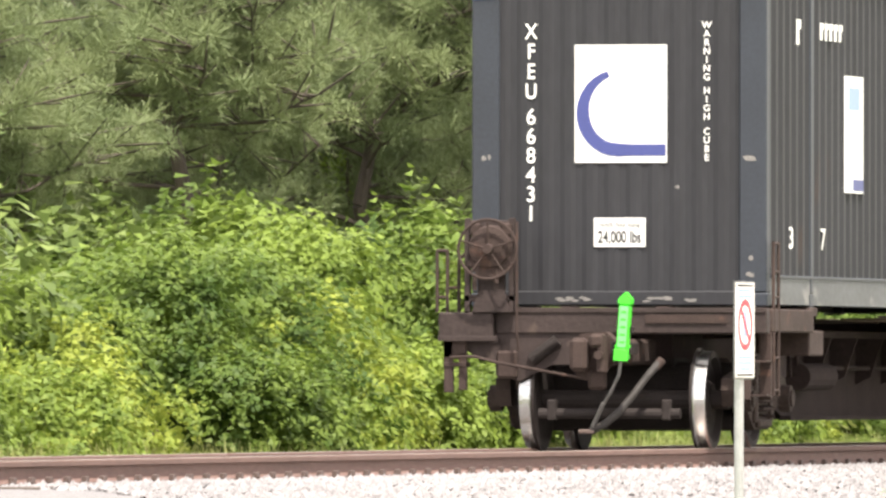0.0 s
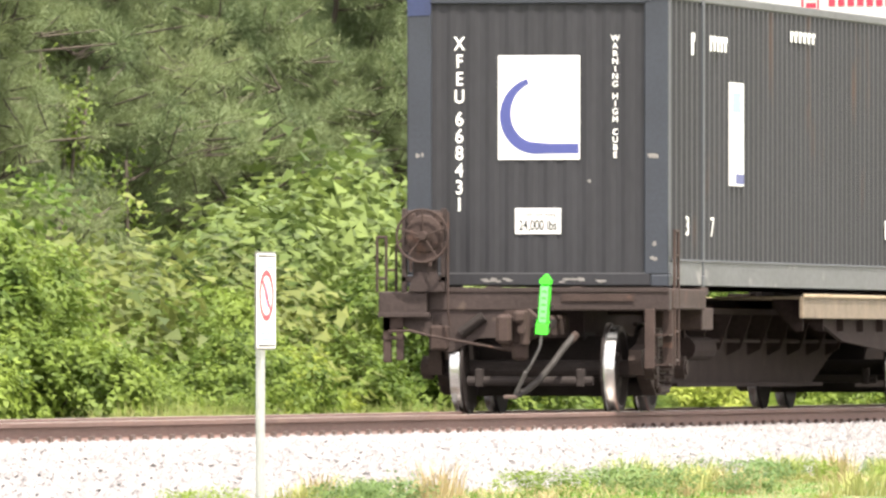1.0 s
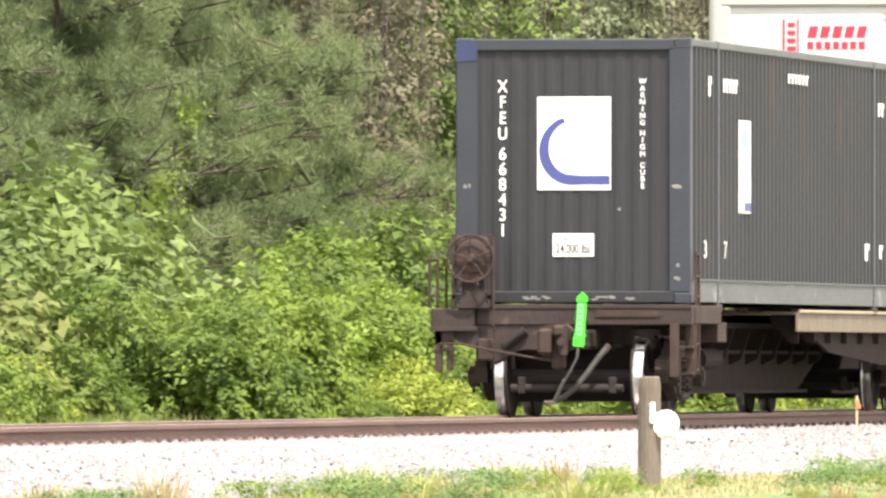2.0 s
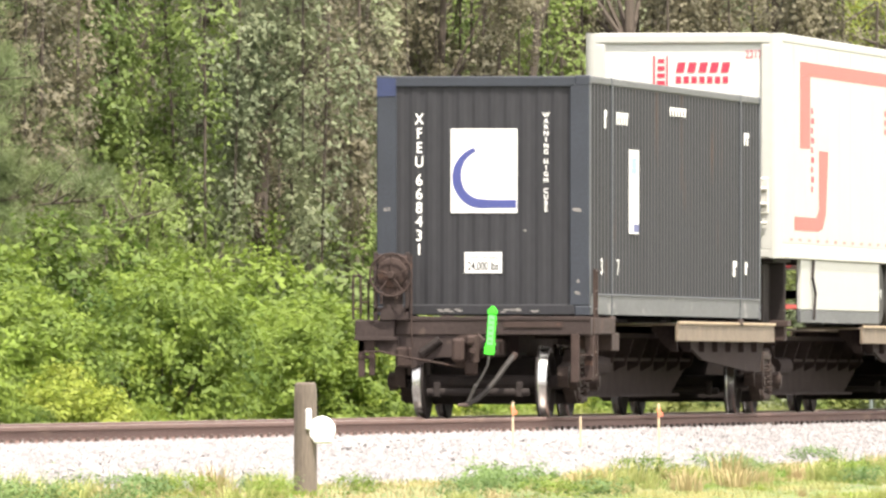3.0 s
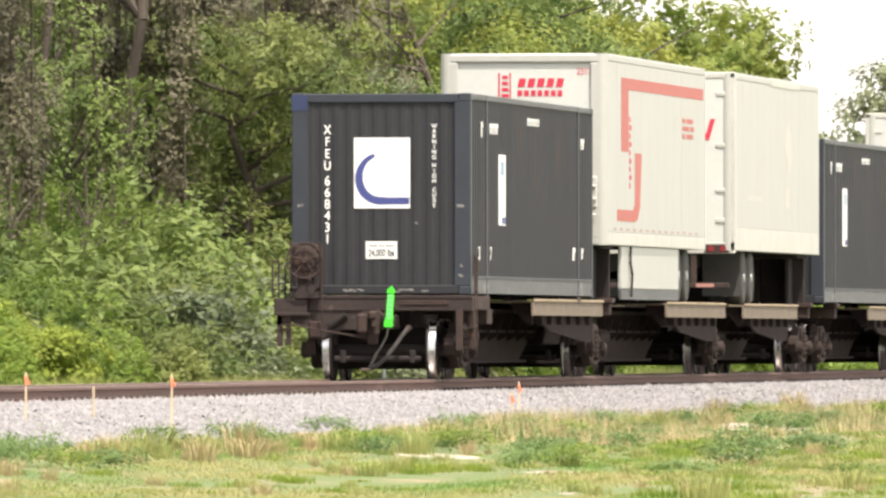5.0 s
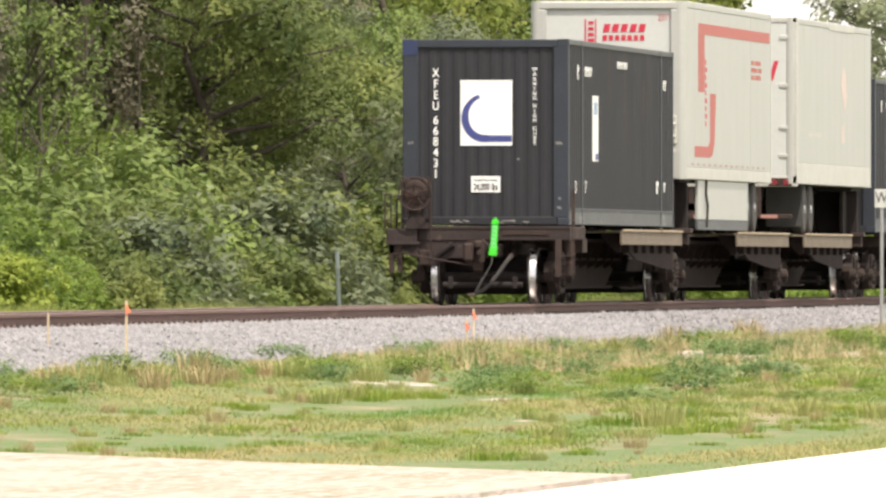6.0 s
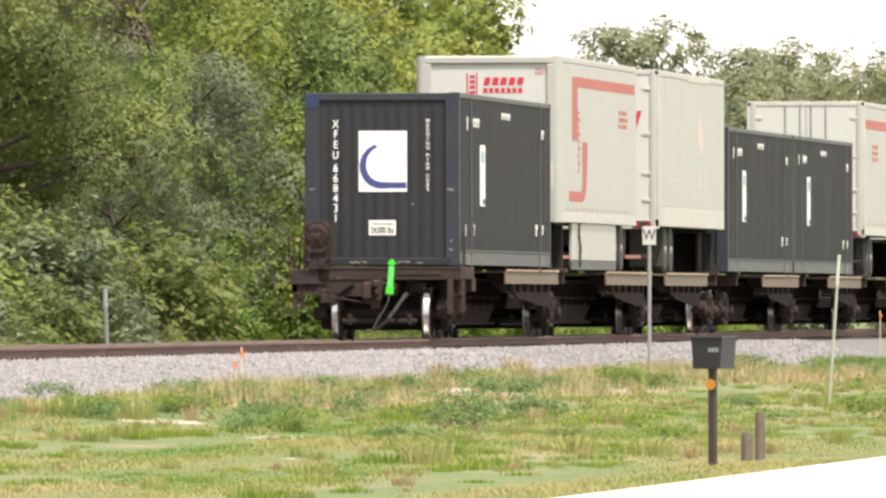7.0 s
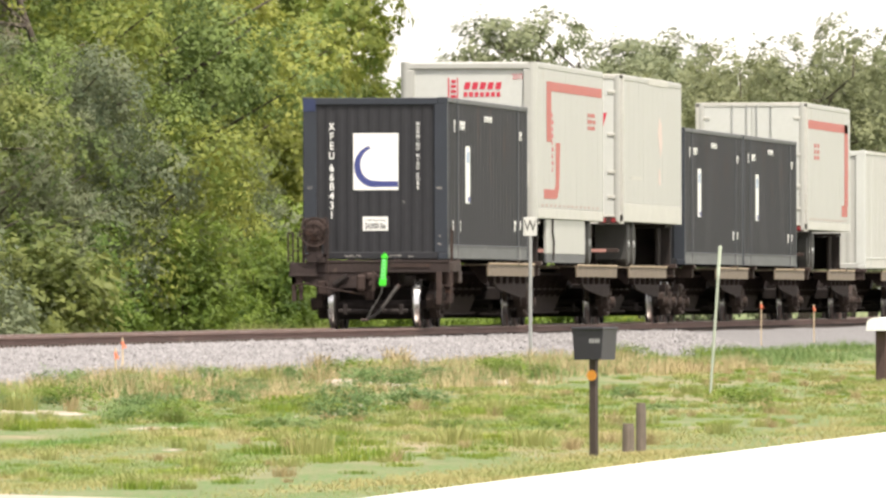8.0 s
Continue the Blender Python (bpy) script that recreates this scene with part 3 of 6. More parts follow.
def build_plants():
    rs = random.Random(7)
    spin = lambda: rs.uniform(0, 6.28)
    near = [shrub_meshes(s, 2.7, 3.4, 0.038, 1200, SHRUB, per=18) for s in (11, 12, 13)]
    wide = [shrub_meshes(s, 2.7, 3.6, 0.045, 800, SHRUB, per=14) for s in (14, 15)]
    vines = [shrub_meshes(s, 2.8, 3.4, 0.045, 850, VINE, drape=1.0, per=14) for s in (21, 22)]
    limes = [shrub_meshes(s, 2.2, 3.0, 0.042, 850, LIME, per=14) for s in (31,)]
    pines = [tree_meshes(s, 6.6, 4.2, 0.095, PINE, "pine", 170, 760) for s in (41, 42, 43)]
    mossy = [tree_meshes(s, 11.0, 3.8, 0.052, m, "vine", 13, 2000) for s, m in ((51, MOSS), (52, MOSS), (53, TREEVINE), (54, GREYOAK), (55, MOSS))]
    oaks = [tree_meshes(s, 8.8, 6.2, 0.056, m, "oak", 18, 1800) for s, m in ((61, OAK), (62, TREEVINE), (63, GREYOAK))]
    bright = [tree_meshes(s, 8.8, 6.0, 0.056, m, "oak", 18, 1700) for s, m in ((74, VINE), (75, LIMETREE))]
    # far skyline oaks, mostly in the leaf colour that has air haze painted in
    line_oaks = [tree_meshes(s, 8.8, 6.6, 0.078, m, "oak", 20, 1300) for s, m in ((67, HAZEOAK), (68, HAZEOAK), (69, GREYOAK))]
    far_oaks = [tree_meshes(s, 8.8, 6.6, 0.135, m, "oak", 5, 850) for s, m in ((64, OAK), (65, GREYOAK), (66, TREEVINE))]
    limetree = tree_meshes(71, 9.0, 6.4, 0.090, LIMETREE, "oak", 17, 1900)
    sapling = tree_meshes(72, 5.3, 2.0, 0.042, SHRUB, "vine", 14, 900)
    bushy = tree_meshes(73, 5.0, 2.8, 0.055, TREEVINE, "vine", 10, 620)
    thick = [shrub_meshes(s, 2.8, 3.5, 0.066, 680, m, drape=0.7) for s, m in ((23, TREEVINE), (24, OAK), (25, GREYOAK))]
    belt = "scrub behind the track"
    label = "dense broad-leaved shrub with bright green leaves"
    # scrub belt right behind the track
    y = 127.0
    while y < 300:
        m = rs.choice(near + near + limes + limes if y < 205 else wide + vines + limes * 3 if y < 257 else thick)
        h = rs.uniform(0.8, 1.45) if y < 170 else rs.choice((0.45, 0.55, 0.8, 1.0, 1.2)) * rs.uniform(0.9, 1.1)
        plant("shrub", m, label, "shrub", belt, -rs.uniform(6.2, 8.0), y, spin(), h, rs.uniform(0.85, 1.1), "stem")
        y += rs.uniform(2.0, 3.4)
    y = 130.0
    while y < 330:
        m = rs.choice(near + near + thick[:1] if y < 170 else vines * 2 + wide + limes + thick[:2] * 2 if y < 262 else thick if y < 312 else thick + vines * 2)
        h = 1.68 if y < 172 else 1.62 if y < 204 else 1.3 if y < 246 else 1.55 if y < 294 else 1.15
        plant("shrub", m, label, "shrub", belt, -rs.uniform(8.6, 10.4), y, spin(), h * rs.uniform(0.7, 1.15), rs.uniform(0.85, 1.1), "stem")
        y += 3.2
    # taller thickets in front of the oaks
    y = 296.0
    while y < 430:
        plant("shrub", rs.choice(thick + vines if y < 318 else vines + wide + limes), "tall rounded thicket hung with vines", "shrub", "thickets before the oaks", -rs.uniform(6.8, 9.5), y, spin(), rs.uniform(0.9, 1.8), rs.uniform(0.85, 1.15), "stem")
        y += rs.uniform(3.5, 7.0)
    # young pines behind the scrub
    y = 176.0
    while y < 236:
        plant("pine_tree", rs.choice(pines), "young pine with soft grey-green needle tufts", "tree", "pine wood", -rs.uniform(11.2, 13.5), y, spin(), rs.uniform(0.95, 1.3), rs.uniform(1.0, 1.2))
        y += 2.9
    y = 150.0
    while y < 262:
        plant("pine_tree", rs.choice(pines), "young pine with soft grey-green needle tufts", "tree", "pine wood", -rs.uniform(12, 22), y, spin(), rs.uniform(0.9, 1.3), rs.uniform(0.95, 1.15))
        y += 3.9
    # the wood that closes the view behind the pines
    y = 168.0
    while y < 400:
        plant("oak_tree", rs.choice(far_oaks), "dark green spreading oak", "tree", "oaks behind the pines", -rs.uniform(24, 30), y, spin(), rs.uniform(0.9, 1.1), rs.uniform(0.95, 1.1))
        y += 4.8
    # trees hung with vines
    y = 224.0
    while y < 372:
        plant("vine_hung_tree", rs.choice(mossy), "tall narrow tree hung with vines and grey leaves", "tree", "vine-hung wood", -rs.uniform(11.5 if y < 340 else 13.8, 17), y, spin(), rs.uniform(0.9, 1.1), rs.uniform(0.9, 1.1))
        y += 2.3
    for x, y, s in ((-11.6, 366, 1.02), (-12.2, 373, 1.12), (-12.6, 381, 1.16), (-12.8, 390, 1.15), (-13.0, 400, 1.05), (-14.5, 411, 0.98)):
        plant("lime_green_tree", limetree, "spreading tree with fresh yellow-green leaves", "tree", "", x, y, spin(), s)
    for x, y, s in ((-11.2, 208.3, 0.95), (-11.8, 191.0, 0.95), (-12.0, 183.0, 0.8)):
        plant("sapling", sapling, "slender sapling with fresh yellow-green leaves", "tree", "saplings before the pines", x, y, spin(), s)
    y = 236.0
    while y < 352:
        plant("sapling", sapling if rs.random() < 0.6 else bushy, "slender sapling with fresh yellow-green leaves", "tree", "saplings before the wood", -rs.uniform(10.2, 11.6), y, spin(), rs.uniform(0.55, 0.85), rs.uniform(0.85, 1.1))
        y += rs.uniform(2.4, 5.0)
    for x, y, s in ((-7.9, 302.0, 0.60), (-8.6, 331.0, 0.55)):
        plant("oak_tree", oaks[2], "rounded grey-green young oak", "tree", "young oaks before the wood", x, y, spin(), s)
    # oaks further along
    y = 292.0
    while y < 800:
        tall = 0.98 if y < 318 else 1.18 if y < 347 else 0.70 if y < 430 else 0.82 if y < 525 else 1.27
        plant("oak_tree", rs.choice(oaks if y < 316 else oaks + bright * 2 if y < 440 else line_oaks), "dark green spreading oak", "tree", "oaks along the line", -rs.uniform(9.0, 13.5 if y < 430 else 20), y, spin(), tall * rs.uniform(0.82, 1.08), rs.uniform(0.92, 1.06))
        y += 4.2 if y < 430 else 6.2


BARE = [(9.3, 190, 0.16, 6), (5.8, 232, 1.2, 8), (6.6, 246, 0.8, 6), (5.4, 216, 0.7, 5), (7.0, 183, 0.8, 3), (9.7, 171, 0.6, 2.2), (11.8, 152, 0.12, 1), (8.4, 206, 0.3, 5)]


def grass_patch(name, rs, count, xr, yr, height, label, material, lean=0.35, width=0.012, per=5, thin=0.0):
    cx = rs.uniform(*xr, count)
    cy = rs.uniform(*yr, count)
    keep = np.ones(count, bool)
    for bx, by, rx, ry in BARE:
        keep &= ((cx - bx) / rx) ** 2 + ((cy - by) / ry) ** 2 > rs.uniform(0.0, 1.25, count)
    if thin:
        keep &= np.array([noise.noise(Vector((a * 0.5, b * 0.05, 3.0))) > rs.uniform(-0.25, 0.35) - (0.3 - thin) for a, b in zip(cx, cy)])
    cx, cy = cx[keep], cy[keep]
    count = len(cx)
    n = count * per
    base = np.stack([np.repeat(cx, per), np.repeat(cy, per)], 1) + rs.normal(0, 0.05, (n, 2))
    z = np.array([ground_height(a) + rolling(a, b) for a, b in zip(cx, cy)])
    z = np.repeat(z, per) - 0.01
    lift = np.repeat(np.array([0.8 + 0.7 * noise.noise(Vector((a * 0.8, b * 0.08, 8.0))) for a, b in zip(cx, cy)]), per)
    h = rs.uniform(0.4, 1.0, n) * height * lift
    a = rs.uniform(0, 6.28, n)
    tip = np.stack([base[:, 0] + np.cos(a) * h * lean, base[:, 1] + np.sin(a) * h * lean, z + h], 1)
    w = width * rs.uniform(0.7, 1.4, n)
    left = np.stack([base[:, 0] - np.sin(a) * w, base[:, 1] + np.cos(a) * w, z], 1)
    right = np.stack([base[:, 0] + np.sin(a) * w, base[:, 1] - np.cos(a) * w, z], 1)
    v = np.stack([left, right, tip], 1).reshape(-1, 3)
    tagged(new(name, soup(name, v.tolist(), np.arange(3 * n).reshape(-1, 3).tolist(), material)), label, "grass", kind="stuff")


def build_grass():
    rs = np.random.default_rng(9)
    verge = "short mown green and straw grass on the verge"
    grass_patch("verge_grass", rs, 76000, (4.0, 17.2), (108, 200), 0.065, verge, GRASS, lean=1.2, width=0.006, per=5, thin=0.22)
    grass_patch("verge_grass", rs, 44000, (4.0, 17.2), (200, 420), 0.075, verge, GRASS, lean=1.2, width=0.010, per=5, thin=0.22)
    dry = "dry straw-coloured grass along the ballast"
    toe = "green weeds along the toe of the ballast"
    grass_patch("straw_grass", rs, 3500, (3.5, 5.8), (115, 198), 0.09, dry, STRAW, lean=0.6, width=0.006)
    grass_patch("straw_grass", rs, 5200, (3.8, 7.2), (200, 290), 0.32, dry, STRAW, lean=0.5, width=0.006, thin=0.1)
    grass_patch("toe_grass", rs, 4200, (3.4, 5.4), (115, 200), 0.09, toe, GRASS, lean=0.7, width=0.009, thin=0.05)
    grass_patch("toe_grass", rs, 5500, (3.6, 6.6), (200, 400), 0.26, toe, WEED, lean=0.6, width=0.010, thin=0.1)
    grass_patch("tall_grass", rs, 34000, (-6.6, -3.6), (120, 340), 0.68, "tall weeds and grass behind the track", TALLGRASS, lean=0.5, width=0.014)
    for bx, by, rx, ry in BARE:
        bm = B()
        k = 72
        rim = []
        for i in range(k):
            a_ = 2 * math.pi * i / k
            r_ = 0.72 + 0.55 * noise.noise(Vector((2.2 * math.cos(a_) + bx, 2.2 * math.sin(a_) + by, 1.0))) + random.uniform(-0.08, 0.08)
            rim.append((bx + rx * r_ * math.cos(a_), by + ry * r_ * math.sin(a_)))
        low = [bm.verts.new((x, y, ground_height(x) + rolling(x, y) - 0.02)) for x, y in rim]
        mid = [bm.verts.new((bx + (x - bx) * 0.75, by + (y - by) * 0.75, ground_height(x) + rolling(x, y) + 0.006)) for x, y in rim]
        hub = bm.verts.new((bx, by, ground_height(bx) + rolling(bx, by) + 0.010))
        for i in range(k):
            j = (i + 1) % k
            bm.faces.new((low[i], low[j], mid[j], mid[i]))
            bm.faces.new((mid[i], mid[j], hub))
        solid("bare_patch", bm, SAND, "bare sandy patch in the grass", "soil", kind="structure")
    # low weeds
    r2 = random.Random(21)
    weed = [(None, shrub_meshes(s, 0.17, 1.2, 0.020, 190, m, 0.006, lumps=14, per=7)[1]) for s, m in ((81, WEED), (82, SHRUB), (83, WEED))]
    spots = [(4.2, 141), (4.4, 143), (4.1, 146), (4.5, 147.5), (4.3, 137.5), (4.6, 118), (5.0, 121), (4.4, 126), (4.2, 152.2), (4.9, 153.2), (4.1, 168), (4.3, 176), (5.0, 182), (4.4, 205), (4.9, 208),
             (4.2, 196), (4.6, 222), (5.2, 228), (4.5, 233), (4.8, 238), (4.2, 246), (5.0, 262), (4.6, 281), (5.4, 286), (9.0, 196), (9.6, 199), (9.2, 203), (10.1, 201), (8.8, 194), (11.0, 178), (12.0, 184),
             (11.5, 166), (7.4, 190), (7.9, 193), (6.4, 180), (13.5, 172), (7.0, 224), (10.4, 222), (12.2, 236)]
    spots += [(r2.uniform(4.6, 6.6), r2.uniform(116, 300)) for _ in range(46)] + [(r2.uniform(6, 14), r2.uniform(150, 260)) for _ in range(10)]
    for x, y in spots:
        plant("weed", r2.choice(weed), "low leafy green weed in the verge grass", "weed", "weeds of the verge", x + r2.uniform(-0.2, 0.2), y, r2.uniform(0, 6.28), r2.uniform(0.5, 1.1), r2.uniform(0.45, 0.95), "stem")


def tuft_mesh(seed, blades, height, spread, material):
    """A bunch of grass blades that bend outwards, each in two lengths."""
    rs = np.random.default_rng(seed)
    verts, faces = [], []
    for i in range(blades):
        a, r = rs.uniform(0, 6.28), spread * rs.uniform(0, 1) ** 0.7
        x, y = r * math.cos(a), r * math.sin(a)
        h, w, lean = height * rs.uniform(0.45, 1.0), rs.uniform(0.004, 0.009), rs.uniform(0.15, 0.6)
        b = a + rs.normal(0, 0.6)
        ux, uy = math.cos(b), math.sin(b)
        n = len(verts)
        for t, ww in ((0.0, w), (0.6, w * 0.8)):
            o = h * lean * t * t
            verts += [(x + ux * o - uy * ww, y + uy * o + ux * ww, h * t), (x + ux * o + uy * ww, y + uy * o - ux * ww, h * t)]
        verts.append((x + ux * h * lean, y + uy * h * lean, h * (1.0 - 0.25 * lean)))
        faces += [(n, n + 1, n + 3, n + 2), (n + 2, n + 3, n + 4)]
    return soup("grass_tuft", verts, faces, material)


def build_tufts():
    rs = random.Random(33)
    green = [tuft_mesh(s, 150, 0.30, 0.26, TALLGRASS) for s in (1, 2, 3)]
    fresh = [tuft_mesh(s, 170, 0.17, 0.40, LIME) for s in (4, 5)]
    dry = [tuft_mesh(s, 90, 0.36, 0.20, STRAW) for s in (6, 7)]
    spots = []
    # bunches along the toe of the ballast, then looser ones over the verge
    for cx, cy, n in ((4.3, 128, 6), (4.5, 142, 7), (4.2, 150, 5), (5.6, 168, 6), (5.4, 176, 7), (5.8, 184, 6), (5.7, 192, 5), (5.0, 203, 6), (4.8, 214, 8), (5.2, 222, 5), (4.2, 246, 7), (4.0, 262, 6), (4.6, 284, 6)):
        spots += [(rs.gauss(cx, 0.4), rs.gauss(cy, 2.6), rs.choice(green + dry), 1.0) for _ in range(n)]
    for cx, cy, n in ((10.2, 196, 12), (9.0, 188, 8), (8.0, 204, 9), (11.5, 166, 8), (13.2, 160, 8), (12.4, 182, 7), (10.8, 226, 9), (8.5, 168, 8), (13.8, 146, 7)):
        spots += [(rs.gauss(cx, 0.7), rs.gauss(cy, 4.0), rs.choice(fresh + fresh + green), 0.8) for _ in range(n)]
    spots += [(rs.uniform(4.6, 15.5), rs.uniform(122, 290), rs.choice(fresh * 3 + green + dry), rs.uniform(0.3, 0.6)) for _ in range(900)]
    heaps = {"green_tufts": ([], []), "fresh_tufts": ([], []), "dry_tufts": ([], [])}
    for x, y, me, k in spots:
        k *= rs.uniform(0.6, 1.2)
        m = Matrix.LocRotScale((x, y, ground_height(x) + rolling(x, y) - 0.01), Euler((0, 0, rs.uniform(0, 6.28))), (k, k, k * rs.uniform(0.8, 1.15)))
        verts, faces = heaps["green_tufts" if me in green else "fresh_tufts" if me in fresh else "dry_tufts"]
        n = len(verts)
        verts += [tuple(m @ v.co) for v in me.vertices]
        faces += [tuple(n + q for q in f.vertices) for f in me.polygons]
    for name, look_, material in (("green_tufts", "bushy green tufts of grass on the verge", TALLGRASS), ("fresh_tufts", "low fresh green tufts of grass on the verge", LIME), ("dry_tufts", "dry straw-coloured tufts of grass", STRAW)):
        tagged(new(name, soup(name, *heaps[name], material)), look_, "grass", kind="stuff")


def build_palmetto():
    """Fans of stiff blades on long stalks, at the edge of the scrub."""
    rs = random.Random(12)
    x, y = -7.4, 253.0
    p = thing("palmetto", "pale grey-green palmetto with spiky fan fronds", "palm", at=(x, y, ground_height(x) + rolling(x, y)))
    frond = leafy("palmetto_frond", (0.10, 0.135, 0.075), (0.26, 0.28, 0.19), clear=0.25)
    part("stem", rod(B(), (0, 0, -0.2), (0.05, 0, 0.9), 0.10, 9, 0.07), BARK, p)
    for i in range(18):
        a_ = rs.uniform(0, 6.28)
        e_ = rs.uniform(0.15, 1.2)
        d = Vector((math.cos(a_) * math.cos(e_), math.sin(a_) * math.cos(e_), math.sin(e_)))
        hub = Vector((0.05, 0, 0.9)) + d * rs.uniform(0.5, 0.95)
        side = d.cross(Vector((0, 0, 1))).normalized()
        bm = B()
        rod(bm, (0.05, 0, 0.9), hub, 0.012, 5)
        for k in range(17):
            t = -1.25 + 2.5 * k / 16
            tip = hub + (d * math.cos(t) + side * math.sin(t)) * rs.uniform(0.42, 0.60) + Vector((0, 0, -0.12 * abs(t)))
            w = (d * -math.sin(t) + side * math.cos(t)) * 0.016
            m_ = hub.lerp(tip, 0.55)
            v = [bm.verts.new(q) for q in (hub, m_ - w, tip, m_ + w)]
            bm.faces.new(v)
        part("frond", bm, frond, p)


build_ground()
build_road()
build_ballast()
build_track()
build_plants()
build_grass()
build_tufts()
build_palmetto()


# ---- train ----
def moving(ob, along):
    """A thing that rides along with the train."""
    ob.matrix_basis = pose(0, START + along, 0)
    MOVERS.append((ob, along))
    return ob


def corrugated(bm, along0, along1, z0, z1, at, pitch, depth, axis, inward):
    """A vertical-ribbed sheet: trapezoid ribs along x or y, pulled up from z0 to z1."""
    k = max(1, round((along1 - along0) / pitch))
    step = (along1 - along0) / k
    line = []
    for i in range(k):
        s = along0 + i * step
        line += [(s, 0.0), (s + step * 0.28, 0.0), (s + step * 0.5, depth), (s + step * 0.78, depth)]
    line.append((along1, 0.0))
    lo, hi, lob, hib = [], [], [], []
    for s, d in line:
        q = at + d * inward
        b = at + 0.06 * inward
        for lst, zz, v in ((lo, z0, q), (hi, z1, q), (lob, z0, b), (hib, z1, b)):
            lst.append(bm.verts.new((s, v, zz) if axis == "x" else (v, s, zz)))
    for i in range(len(line) - 1):
        bm.faces.new((lo[i], lo[i + 1], hi[i + 1], hi[i]))
        bm.faces.new((lob[i], lob[i + 1], hib[i + 1], hib[i]))
        bm.faces.new((hi[i], hi[i + 1], hib[i + 1], hib[i]))
        bm.faces.new((lo[i], lo[i + 1], lob[i + 1], lob[i]))
    return bm


def stroke(bm, pts, widths, at, thick=0.003):
    """A flat band along points (x, z) on an end wall."""
    left, right = [], []
    for i, (x, z) in enumerate(pts):
        a_, b_ = pts[max(0, i - 1)], pts[min(len(pts) - 1, i + 1)]
        d = Vector((b_[0] - a_[0], b_[1] - a_[1])).normalized()
        n = Vector((-d.y, d.x)) * widths[i] / 2
        left.append((x + n.x, z + n.y))
        right.append((x - n.x, z - n.y))
    for i in range(len(pts) - 1):
        prism(bm, [left[i], left[i + 1], right[i + 1], right[i]], at - thick, at, axis="y")
    return bm


def arc_points():
    pts, widths = [], []
    for i in range(15):
        u = i / 14
        ang = radians(108 + 162 * u)
        pts.append((0.0 + 0.315 * math.cos(ang) - 0.02 * u, 2.905 + 0.335 * math.sin(ang)))
        widths.append(0.055 + 0.06 * min(1, u * 2.2))
    for x in (0.1, 0.25, 0.405):
        pts.append((x, 2.568))
        widths.append(0.10)
    return pts, widths


def blot(bm, rs, x, z, w, h, at, axis="y"):
    """A flake of worn paint with a ragged edge."""
    k = 9
    out = [(x + w * rs.uniform(0.5, 1) * math.cos(2 * math.pi * i / k), z + h * rs.uniform(0.5, 1) * math.sin(2 * math.pi * i / k)) for i in range(k)]
    if axis == "y":
        prism(bm, out, at - 0.002, at, axis="y")
    else:
        prism(bm, out, at, at + 0.002, axis="x")


def container_mesh_parts(c, paint_wall, paint_post, rail_paint):
    L, z0, z1 = 16.15, 1.22, 4.116
    bm = B()
    corrugated(bm, -1.06, 1.055, z0 + 0.13, z1 - 0.13, 0.03, 0.19, 0.012, "x", 1)
    part("end_wall", bm, paint_wall, c)
    part("front_wall", box(B(), -1.06, 1.055, L - 0.09, L - 0.03, z0 + 0.13, z1 - 0.13), paint_wall, c)
    for sx in (-1, 1):
        for y0, y1 in ((0.0, 0.16), (1.96, 2.09), (14.06, 14.19), (L - 0.16, L)):
            x0, x1 = (1.055, 1.295) if y0 in (0.0, L - 0.16) else (1.20, 1.302)
            part("corner_post", box(B(), min(sx * x0, sx * x1), max(sx * x0, sx * x1), y0, y1, z0 + 0.12, z1 - 0.10, 0.012), paint_post, c)
        for y0, y1 in ((0.16, 1.96), (2.09, 14.06), (14.19, L - 0.16)):
            bm = B()
            corrugated(bm, y0, y1, z0 + 0.27, z1 - 0.09, sx * 1.288, 0.29, 0.036, "y", -sx)
            part("side_panel", bm, paint_wall, c)
        bm = B()
        xa, xb = sx * 1.20, sx * 1.292
        prism(bm, [(0.16, z0 + 0.02), (L - 0.16, z0 + 0.02), (L - 0.16, z0 + 0.27), (0.16, z0 + 0.27)], min(xa, xb), max(xa, xb))
        part("bottom_side_rail", bm, rail_paint, c, "scuffed grey bottom rail")
        part("rail_lip", box(B(), min(sx * 1.28, sx * 1.304), max(sx * 1.28, sx * 1.304), 0.18, L - 0.18, z0 + 0.245, z0 + 0.272, 0.004), paint_post, c)
        bm = B()
        box(bm, min(sx * 1.19, sx * 1.295), max(sx * 1.19, sx * 1.295), 0.16, L - 0.16, z1 - 0.09, z1 - 0.005, 0.01)
        part("top_side_rail", bm, rail_paint, c)
        for y in (0.0, 1.94, 14.04, L - 0.18):
            for z in (z0, z1 - 0.12):
                part("corner_casting", box(B(), min(sx * 1.12, sx * 1.3), max(sx * 1.12, sx * 1.3), y - 0.004, y + 0.18, z, z + 0.12, 0.012), paint_post, c)
    for y in (0.0, L - 0.09):
        part("end_sill", box(B(), -1.12, 1.12, y, y + 0.09, z0 + 0.01, z0 + 0.135, 0.01), paint_wall, c)
        part("header", box(B(), -1.12, 1.12, y, y + 0.09, z1 - 0.135, z1 - 0.01, 0.01), paint_post, c)
    part("roof", box(B(), -1.19, 1.19, 0.09, L - 0.09, z1 - 0.045, z1 - 0.012), paint_wall, c)
    part("floor", box(B(), -1.19, 1.19, 0.09, L - 0.09, z0 + 0.06, z0 + 0.16), GRIME, c)


